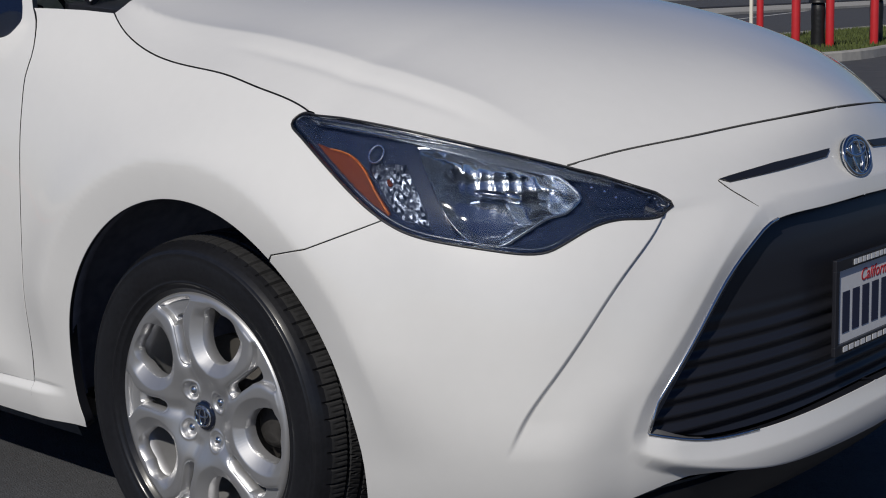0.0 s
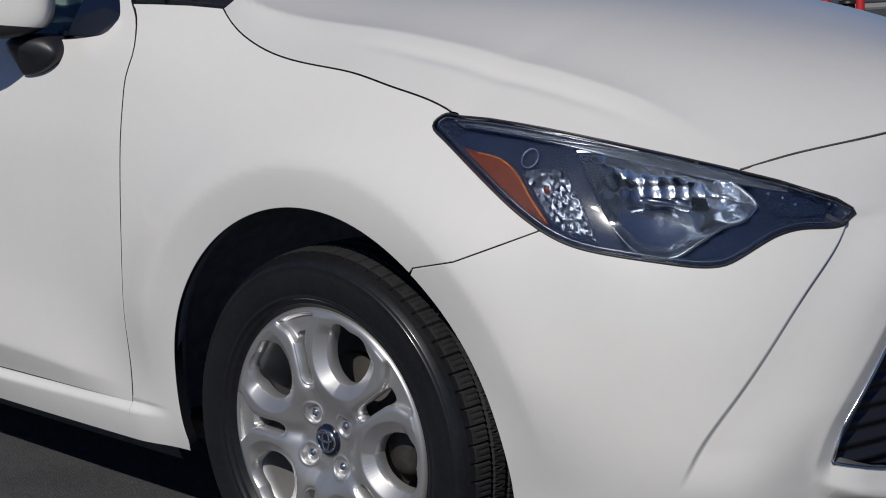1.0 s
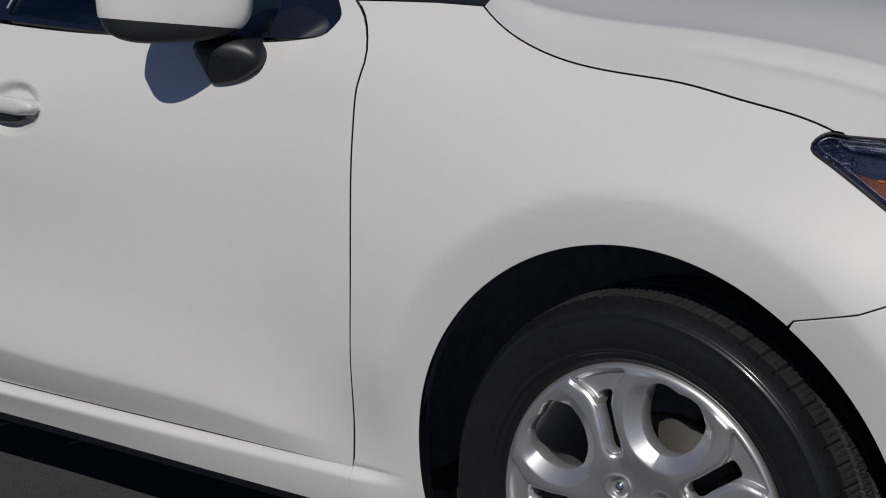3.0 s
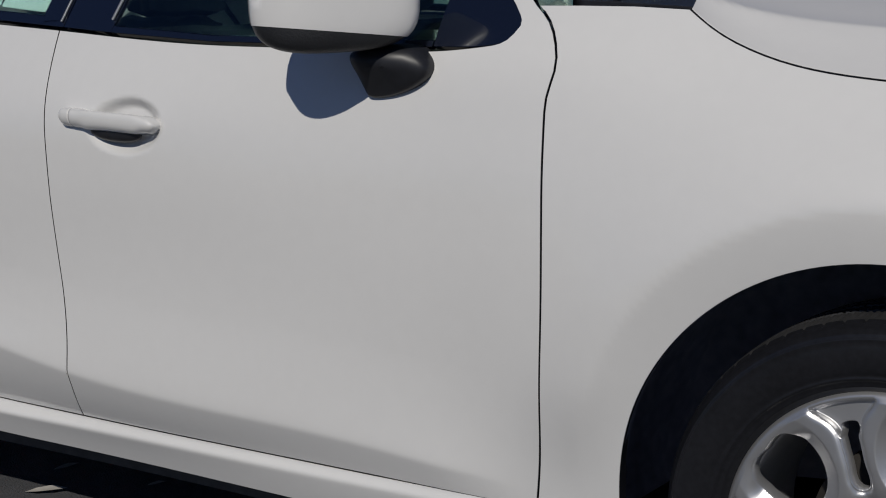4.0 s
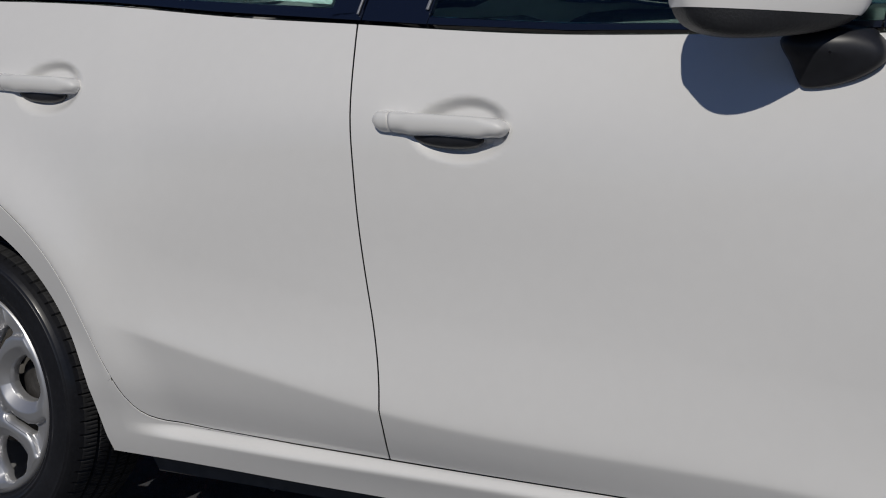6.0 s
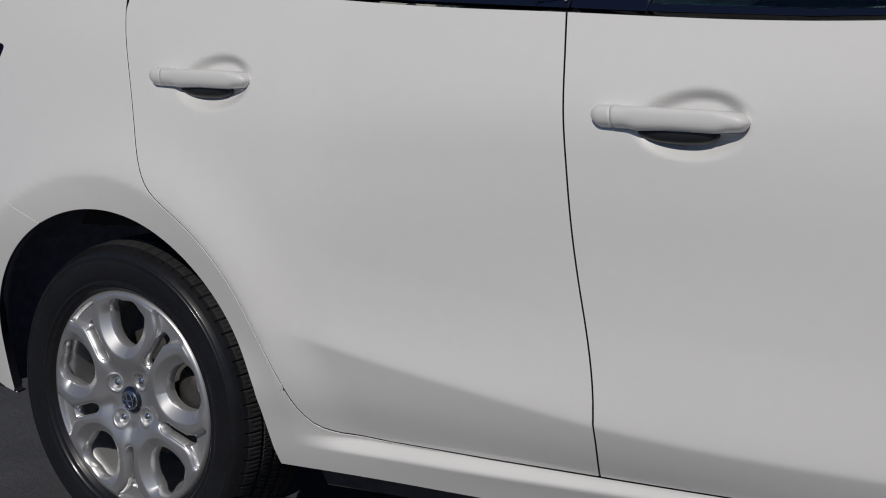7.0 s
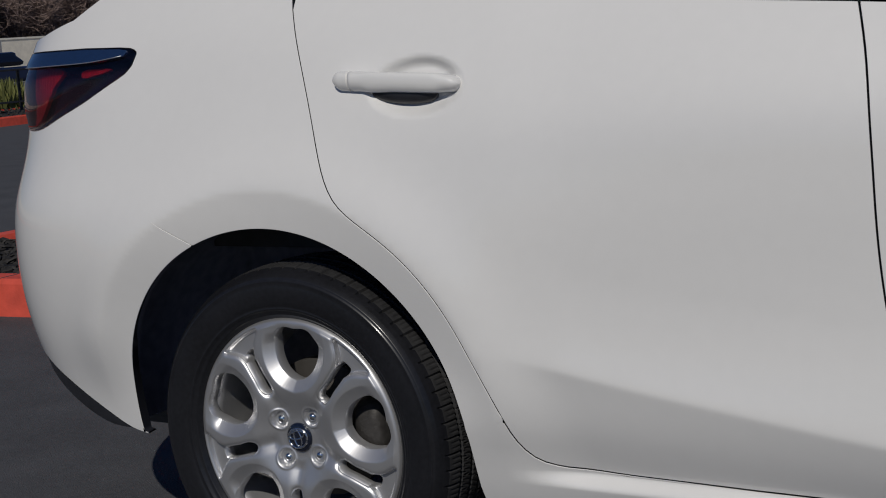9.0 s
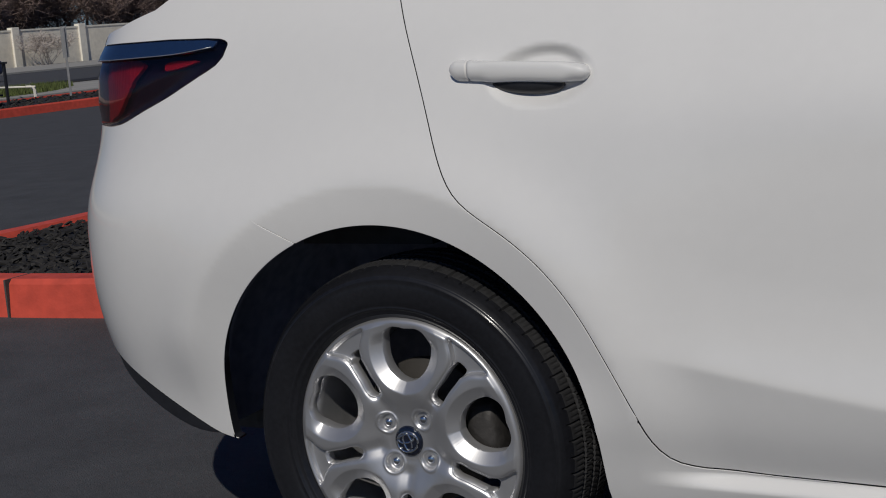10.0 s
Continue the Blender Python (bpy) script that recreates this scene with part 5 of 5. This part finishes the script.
    part("bulkhead", box_bm((-0.30, -0.62, 0.62), (-0.02, 0.62, 1.02)), LINER, car)
    part("dashboard", box_bm((1.75, -0.64, 0.60), (2.14, 0.64, 0.985), 0.05), CLOTH, car)
    for y in (-0.37, 0.37):
        for name, q in (("front_seat", (1.14, 0.38)),):
            bm = box_bm((q[0], y - 0.25, q[1]), (q[0] + 0.5, y + 0.25, q[1] + 0.16), 0.05)
            seat = part(name, bm, CLOTH, car, "dark cloth seat")
            b = box_bm((q[0] - 0.13, y - 0.235, q[1] + 0.10), (q[0] + 0.03, y + 0.235, q[1] + 0.62), 0.05)
            for v in b.verts:
                v.co.x -= 0.28 * (v.co.z - 0.5)
            part("backrest", b, CLOTH, seat)
            h = box_bm((q[0] - 0.25, y - 0.12, 1.02), (q[0] - 0.16, y + 0.12, 1.17), 0.04)
            part("headrest", h, CLOTH, seat)
    part("rear_bench", box_bm((0.08, -0.60, 0.40), (0.55, 0.60, 0.56), 0.05), CLOTH, car)
    part("rear_backrest", box_bm((-0.02, -0.60, 0.50), (0.14, 0.60, 1.03), 0.05), CLOTH, car)
    return car


car = build_car()


# ---- ground and surroundings ----
def ground_sheet():
    n = 3000.0
    me = mesh_of("ground", [(-n, -n, 0), (n, -n, 0), (n, n, 0), (-n, n, 0)], [(0, 1, 2, 3)], ASPHALT, flat=True)
    return tagged(new("ground", me), "dark grey asphalt of the parking lot and road", "ground", kind="structure")


def island(name, line, width, kerb_mat, fill_mat, label, height=0.15, kerb=0.15, hub=None):
    """A raised bed: a closed kerb round a filled middle. The line is its seen edge; it closes over hub, or runs width wide."""
    p = np.array(line, float)
    if hub:
        ring = np.vstack([p, [hub]])
    else:
        d = np.gradient(p, axis=0)
        d /= np.linalg.norm(d, axis=1)[:, None]
        ring = np.vstack([p, (p + np.stack([-d[:, 1], d[:, 0]], 1) * width)[::-1]])
    if (ring[:, 0] * np.roll(ring[:, 1], -1) - np.roll(ring[:, 0], -1) * ring[:, 1]).sum() < 0:
        ring = ring[::-1]
    e = np.roll(ring, -1, 0) - ring
    e /= np.linalg.norm(e, axis=1)[:, None]
    m = np.stack([-e[:, 1], e[:, 0]], 1)
    m = m + np.roll(m, 1, 0)
    m /= np.maximum((m * m).sum(1), 0.7)[:, None] / 2
    k = len(ring)
    rows = [(ring, 0.0), (ring + m * 0.012, height - 0.02), (ring + m * 0.03, height), (ring + m * (kerb - 0.01), height), (ring + m * kerb, height - 0.03)]
    V, F = [], []
    for q, z in rows:
        V += [(x, y, z) for x, y in q]
    for r in range(len(rows) - 1):
        for i in range(k):
            j = (i + 1) % k
            F.append((r * k + i, r * k + j, (r + 1) * k + j, (r + 1) * k + i))
    ob = tagged(new("kerb", mesh_of("kerb", V, F, kerb_mat, flat=True)), label, "kerb", kind="structure")
    inner = ring + m * kerb
    bm = bmesh.new()
    f = bm.faces.new([bm.verts.new((x, y, height - 0.03)) for x, y in inner])
    bmesh.ops.triangulate(bm, faces=[f])
    return ob, bm, inner


def rounded(points, n=6):
    return bend(points, n)


ground = ground_sheet()


def scatter_chips(name, region, z, count, size, mat, label, seed):
    """Many small flat chips thrown over a bed."""
    rng = random.Random(seed)
    p = np.array(region)
    lo, hi = p.min(0), p.max(0)
    V, F = [], []
    spots = np.random.RandomState(seed).uniform(lo, hi, (count * 3, 2))
    spots = spots[inside(p, spots[:, 0], spots[:, 1]) > 0.02][:count]
    for x, y in spots:
        m = pose(x, y, z + rng.uniform(-0.006, 0.014), rng.uniform(-35, 35), rng.uniform(-35, 35), rng.uniform(0, 360))
        a, b, c = size * rng.uniform(0.5, 1.4), size * rng.uniform(0.2, 0.5), size * rng.uniform(0.08, 0.2)
        k = len(V)
        V += [m @ Vector(q) for q in ((-a, -b, -c), (a * 0.8, -b * 0.7, -c), (a, b, -c), (-a * 0.7, b * 0.8, -c), (-a * 0.9, -b * 0.8, c), (a * 0.7, -b * 0.6, c), (a * 0.8, b * 0.7, c), (-a * 0.7, b * 0.7, c))]
        F += [tuple(k + i for i in q) for q in ((3, 2, 1, 0), (4, 5, 6, 7), (0, 1, 5, 4), (1, 2, 6, 5), (2, 3, 7, 6), (3, 0, 4, 7))]
    return tagged(new(name, mesh_of(name, V, F, mat, flat=True)), label, "mulch", kind="stuff")


def bed_of(bm, mat, label, category):
    me = bpy.data.meshes.new(category)
    bm.to_mesh(me)
    bm.free()
    me.materials.append(mat)
    return tagged(new(category, me), label, category, kind="structure")


def corner_line(points, n=5):
    return bend(points, n)


# red-kerbed bed beside the lane
near_line = corner_line([(-4.27, 3.6), (-4.27, 2.4), (-4.22, 1.55), (-4.0, 1.28), (-3.6, 1.19), (-3.0, 1.18), (-2.4, 1.24), (-1.5, 1.32), (-0.4, 1.40)])
kerb_a, bed, inner = island("kerb", near_line, 2.3, KERB_RED, MULCH, "red painted concrete kerb round a mulch bed, scuffed", hub=(-0.4, 3.6))
bed_of(bed, MULCH, "bed of black bark mulch inside the red kerb", "mulch_bed")
scatter_chips("mulch", inner, 0.125, 5200, 0.028, MULCH, "loose black bark chips", 3)
for x, y, w in ((-3.0, 1.176, 3), (-1.5, 1.318, 4)):
    part("joint", box_bm((-0.004, -0.004, 0.0), (0.004, 0.16, 0.151)), LINER, kerb_a, at=pose(x, y, 0, 0, 0, w))

# long street bed with red kerb
kerb_b, bed, inner = island("kerb", [(-16.65, 25.0), (-16.65, 20.0), (-16.7, 14.0), (-16.8, 4.0), (-16.8, -12.0)], -3.4, KERB_RED, MULCH, "long red painted kerb of the street bed", kerb=0.16)
bed_of(bed, MULCH, "black mulch strip behind the far red kerb", "mulch_bed")
scatter_chips("mulch", inner, 0.125, 3000, 0.06, MULCH, "loose black bark chips of the street bed", 5)

# grass island with plain kerb
kerb_c, bed, inner = island("kerb", corner_line([(-8.6, 15.6), (-7.4, 14.9), (-5.6, 14.6), (-4.6, 14.75), (-4.2, 15.4), (-4.3, 17.5), (-4.5, 22.0), (-4.6, 27.0)]), 4.0, CONCRETE, GRASS, "pale concrete kerb of the grass island", height=0.13, hub=(-8.8, 27.0))
bed_of(bed, GRASS, "green and straw lawn behind the pale kerb", "lawn")


def blades(name, region, z, count, tall, mat, label, category, seed):
    rng = random.Random(seed)
    p = np.array(region)
    lo, hi = p.min(0), p.max(0)
    V, F = [], []
    spots = np.random.RandomState(seed).uniform(lo, hi, (count * 3, 2))
    spots = spots[inside(p, spots[:, 0], spots[:, 1]) > 0.03][:count]
    for x, y in spots:
        a, h, w = rng.uniform(0, 6.28), tall * rng.uniform(0.5, 1.2), tall * rng.uniform(0.08, 0.16)
        lean = tall * rng.uniform(0.0, 0.6)
        c, s = math.cos(a), math.sin(a)
        k = len(V)
        V += [(x - w * c, y - w * s, z), (x + w * c, y + w * s, z), (x + lean * s, y - lean * c, z + h)]
        F.append((k, k + 1, k + 2))
    return tagged(new(name, mesh_of(name, V, F, mat, flat=True)), label, category, kind="stuff")


blades("grass", inner, 0.095, 14000, 0.07, GRASS, "short patchy lawn grass", "grass", 7)


def bollard(x, y, tall=1.05):
    v, f = revolve([(0.062, 0.0), (0.062, tall - 0.05), (0.055, tall - 0.02), (0.035, tall), (0.001, tall + 0.006)], 24)
    v = [(p[0], p[2], p[1]) for p in v]
    ob = tagged(new("bollard", mesh_of("bollard", v, f, RED_PAINT)), "red painted steel bollard standing in the grass", "bollard", "bollards round the pipes")
    ob.location = (x, y, 0.098)
    return ob


for x, y in ((-8.29, 20.97), (-5.69, 17.29), (-5.34, 17.68), (-4.98, 18.4), (-7.9, 21.6)):
    bollard(x, y)


def riser(x, y):
    """A wrapped upright water pipe with a valve on top."""
    base = tagged(new("wrapped_pipe"), "upright water pipe wrapped in black insulation", "pipe", "wrapped pipes")
    base.location = (x, y, 0.1)
    v, f = revolve([(0.10, 0.0), (0.105, 0.1), (0.098, 0.3), (0.106, 0.5), (0.10, 0.62), (0.075, 0.66)], 28)
    part("wrap", mesh_of("wrap", [(p[0], p[2], p[1]) for p in v], f, WRAP), parent=base)
    v, f = revolve([(0.14, 0.64), (0.14, 0.68), (0.08, 0.69), (0.08, 0.92), (0.14, 0.93), (0.14, 0.97)], 28)
    part("flange", mesh_of("flange", [(p[0], p[2], p[1]) for p in v], f, WRAP), parent=base)
    for k in range(6):
        a = k * math.pi / 3
        part("bolt", box_bm((-0.012, -0.012, 0.69), (0.012, 0.012, 0.715), 0.003), GALVANISED, base, at=pose(0.115 * math.cos(a), 0.115 * math.sin(a), 0))
    part("cross_pipe", mesh_of("cross_pipe", *tube([(-0.1, 0, 0.82), (0.5, 0.12, 0.84)], 0.085, 20), WRAP), parent=base)


riser(-5.52, 17.66)
riser(-5.45, 19.5)
box = tagged(new("utility_box"), "small pale utility marker in the lawn", "marker")
part("post", box_bm((-0.028, -0.02, 0.0), (0.028, 0.02, 0.95), 0.006), PALE, box)
part("foot", box_bm((-0.09, -0.06, 0.0), (0.05, 0.06, 0.16), 0.01), PALE, box)
box.location = (-8.38, 20.82, 0.0)

# street: lane lines, pavement, boundary wall
for a, b in (((-18.3, 37.6), (-21.9, 49.5)), ((-26, 31.5), (-29.5, 45.0)), ((-36, 30), (-22, 58))):
    d = Vector((b[0] - a[0], b[1] - a[1], 0))
    ob = tagged(part("lane_line", box_bm((0, -0.07, 0.0), (d.length, 0.07, 0.005)), LINE, at=pose(a[0], a[1], 0, 0, 0, math.degrees(math.atan2(d.y, d.x)))), "white painted lane line on the street", "road marking", kind="structure")
WALL_AT, WALL_TO = Vector((-76, 230, 0)), Vector((-78, -30, 0))
_d = (WALL_TO - WALL_AT)
_turn = math.degrees(math.atan2(_d.y, _d.x))
for x0, x1, label in ((-75.5, -55.0, "pale concrete pavement and apron along the boundary wall"), (-27.4, -21.8, "concrete pavement on the near side of the street")):
    tagged(part("pavement", box_bm((x0, -30, 0), (x1, 230, 0.12), 0.02), CONCRETE), label, "pavement", kind="structure")
wall = tagged(part("boundary_wall", box_bm((0, 0, 0), (_d.length, 0.2, 2.66)), WALL, at=pose(*WALL_AT, 0, 0, _turn)), "cream stucco boundary wall with pilasters", "wall", kind="structure")
part("coping", box_bm((0, -0.05, 2.66), (_d.length, 0.25, 2.78)), PALE, wall)
_pil = box_bm((-0.35, -0.16, 0), (0.35, 0.36, 2.95), 0.03)
_me = bpy.data.meshes.new("pilaster")
_pil.to_mesh(_me)
_me.materials.append(PALE)
for k in range(31):
    part("pilaster", _me, parent=wall, at=pose(17.6 + 6.87 * k, 0, 0))


def bare_tree(x, y, tall, seed, mat, trunk_mat, label, category="tree", twigs=900, low=0.25, thick=1.0):
    """A leafless tree: tapered trunk, limbs that fork, and a haze of fine twigs with gaps."""
    rng = random.Random(seed)
    base = tagged(new("tree" if category == "tree" else "shrub"), label, category, "plants behind the wall" if "behind" in label else "")
    base.location = (x, y, 0)
    V, F, tips = [], [], []

    def limb(p, d, length, r, depth):
        q = [p]
        for k in range(4):
            d = (d + Vector((rng.uniform(-0.16, 0.16), rng.uniform(-0.16, 0.16), rng.uniform(-0.03, 0.12)))).normalized()
            q.append(q[-1] + d * length / 4)
        v, f = tube(q, [r * (1 - 0.13 * k) for k in range(5)], 6)
        F.extend(tuple(len(V) + i for i in g) for g in f)
        V.extend(v)
        if depth == 0:
            tips.extend(q[1:])
            return
        for _ in range(rng.randint(2, 4)):
            side = Vector((rng.uniform(-1, 1), rng.uniform(-1, 1), rng.uniform(0.1, 0.9))).normalized()
            limb(q[rng.randint(2, 4)], (d * 0.7 + side * 0.8).normalized(), length * rng.uniform(0.55, 0.75), r * 0.5, depth - 1)
    if category == "tree":
        limb(Vector((0, 0, 0)), Vector((0, 0, 1)), tall * 0.38, tall * 0.022 * thick, 3)
    else:
        for _ in range(14):
            limb(Vector((rng.uniform(-0.3, 0.3), rng.uniform(-0.3, 0.3), 0)), Vector((rng.uniform(-0.6, 0.6), rng.uniform(-0.6, 0.6), 1)).normalized(), tall * 0.5, tall * 0.008, 2)
    part("trunk", mesh_of("trunk", V, F, trunk_mat), parent=base)
    V2, F2 = [], []
    for _ in range(twigs):
        p = tips[rng.randrange(len(tips))]
        d = Vector((rng.uniform(-1, 1), rng.uniform(-1, 1), rng.uniform(-0.4, 1.0))).normalized()
        n = d.cross(Vector((rng.uniform(-1, 1), rng.uniform(-1, 1), rng.uniform(-1, 1)))).normalized()
        length, w = tall * rng.uniform(0.06, 0.20), tall * 0.0035
        k = len(V2)
        V2 += [p - n * w, p + n * w, p + d * length]
        F2.append((k, k + 1, k + 2))
    part("crown", mesh_of("crown", V2, F2, mat, flat=True), parent=base)
    return base


rng = random.Random(11)
for k in range(26):
    bare_tree(-82 - rng.uniform(0, 14), 58 + k * 1.9 + rng.uniform(-1, 1), rng.uniform(8, 12), 20 + k, TWIG, BARK, "leafless brown tree behind the boundary wall", twigs=7000)
for k in range(16):
    bare_tree(-81.5 - rng.uniform(0, 5), 58 + k * 2.9 + rng.uniform(-1, 1), rng.uniform(6.5, 8.5), 60 + k, TWIG, BARK, "dense leafless brown thicket behind the boundary wall", "shrub", twigs=5000)
shrub = bare_tree(-74.8, 75.5, 2.7, 77, PALE_TWIG, PALE_TWIG, "pale leafless shrub in front of the wall", "shrub", twigs=4200)
shrub.scale = (1.6, 1.6, 0.92)

# low black strip between the street and the near pavement
tagged(part("mulch_bed", box_bm((-29.7, 28.3, 0.0), (-27.45, 70.0, 0.14), 0.04), MULCH), "low black strip along the street pavement", "mulch bed", kind="structure")

# street furniture in the far bed
sign = tagged(new("sign_post"), "grey steel sign post seen edge on", "sign post")
part("post", box_bm((-0.022, -0.022, 0), (0.022, 0.022, 1.36), 0.004), GALVANISED, sign)
part("sign_plate", box_bm((-0.034, -0.060, 0.78), (-0.022, 0.060, 1.38), 0.004), GALVANISED, sign)
sign.matrix_basis = pose(-18.95, 18.55, 0.1, 0, 0, -46)
bench = tagged(new("steel_bench"), "low black steel frame with slatted top in the mulch", "bench")
for x in (-1.35, -0.30, 0.0):
    for y in (-0.20, 0.20):
        part("leg", box_bm((x - 0.022, y - 0.022, 0.0), (x + 0.022, y + 0.022, 0.76), 0.004), BLACK, bench)
for k in range(5):
    part("slat", box_bm((-1.42, -0.24 + 0.10 * k, 0.75), (0.05, -0.17 + 0.10 * k, 0.785), 0.006), BLACK, bench)
part("stretcher", box_bm((-1.38, -0.02, 0.18), (0.03, 0.02, 0.215), 0.004), BLACK, bench)
bench.matrix_basis = pose(-18.35, 16.15, 0.12, 0, 0, 80)
rail = tagged(new("low_rail"), "low pale steel pipe rail behind the mulch", "rail")
for x in (-2.9, -1.5, 0.0):
    part("post", box_bm((x - 0.022, -0.022, 0), (x + 0.022, 0.022, 0.33), 0.005), PALE, rail)
part("bar", mesh_of("bar", *tube([(-3.1, 0, 0.335), (0.05, 0, 0.335)], 0.020, 12), PALE), parent=rail)
part("elbow", mesh_of("elbow", *tube([(-0.42, 0.0, 0.335), (-0.30, 0.05, 0.33), (-0.22, 0.10, 0.24), (-0.20, 0.12, 0.0)], 0.030, 12), PALE), parent=rail)
rail.matrix_basis = pose(-20.73, 19.39, 0, 0, 0, -23)
clump = rounded([(-21.6, 16.6), (-20.6, 15.9), (-19.9, 16.6), (-20.2, 17.6), (-21.2, 17.7)], 4)
blades("grass_clump", clump, 0.11, 900, 0.55, LEAF, "yellow-green ornamental grass in the mulch", "ornamental grass", 9)
verge = rounded([(-22.3, 19.4), (-22.4, 20.85), (-27.8, 26.2), (-28.0, 24.6)], 4)
blades("grass", verge, 0.115, 4200, 0.13, GRASS, "green verge grass beside the pavement", "grass", 10)


def parked_car(x, y, turn):
    """A far parked sedan: body, glasshouse and wheels."""
    base = tagged(new("parked_car"), "dark blue parked sedan across the street", "car")
    base.matrix_basis = pose(x, y, 0, 0, 0, turn)
    body = box_bm((-2.2, -0.88, 0.28), (2.2, 0.88, 0.95), 0.14)
    for v in body.verts:
        v.co.z -= 0.10 * max(0, abs(v.co.x) - 1.2) * (v.co.z > 0.6)
    part("body", body, NAVY, base)
    top = box_bm((-1.35, -0.72, 0.9), (1.0, 0.72, 1.45), 0.16)
    for v in top.verts:
        if v.co.z > 1.1:
            v.co.x *= 0.72
            v.co.y *= 0.86
    part("glasshouse", top, GLOSS, base)
    for wx in (-1.35, 1.35):
        for wy in (-0.82, 0.82):
            v, f = revolve([(0.001, -0.1), (0.2, -0.1), (0.31, -0.1), (0.33, -0.07), (0.33, 0.07), (0.31, 0.1), (0.2, 0.1), (0.001, 0.1)], 24)
            part("wheel", mesh_of("wheel", v, f, RUBBER), parent=base, at=pose(wx, wy, 0.33))


parked_car(-43.0, 37.3, 90)

# fallen leaves on the asphalt under the sill
for x, y, a, s in ((0.30, -0.50, 20, 1.3), (0.52, -0.42, 70, 1.0), (0.36, -0.33, 140, 0.8), (0.62, -0.56, 35, 1.5), (0.27, -0.66, 10, 0.35), (0.80, -0.40, 60, 0.7)):
    V = [(-0.030, 0, 0), (-0.012, -0.010, 0.003), (0.012, -0.011, 0.005), (0.034, 0, 0.004), (0.010, 0.011, 0.006), (-0.014, 0.009, 0.003), (0.0, 0.0, 0.0)]
    F = [(0, 1, 6), (1, 2, 6), (2, 3, 6), (3, 4, 6), (4, 5, 6), (5, 0, 6)]
    ob = tagged(new("fallen_leaf", mesh_of("fallen_leaf", [tuple(s * c for c in v) for v in V], F, DRY_LEAF)), "dry pale leaf lying on the asphalt", "leaf", "leaves under the car")
    ob.matrix_basis = pose(x, y, 0.003, 0, 0, a)
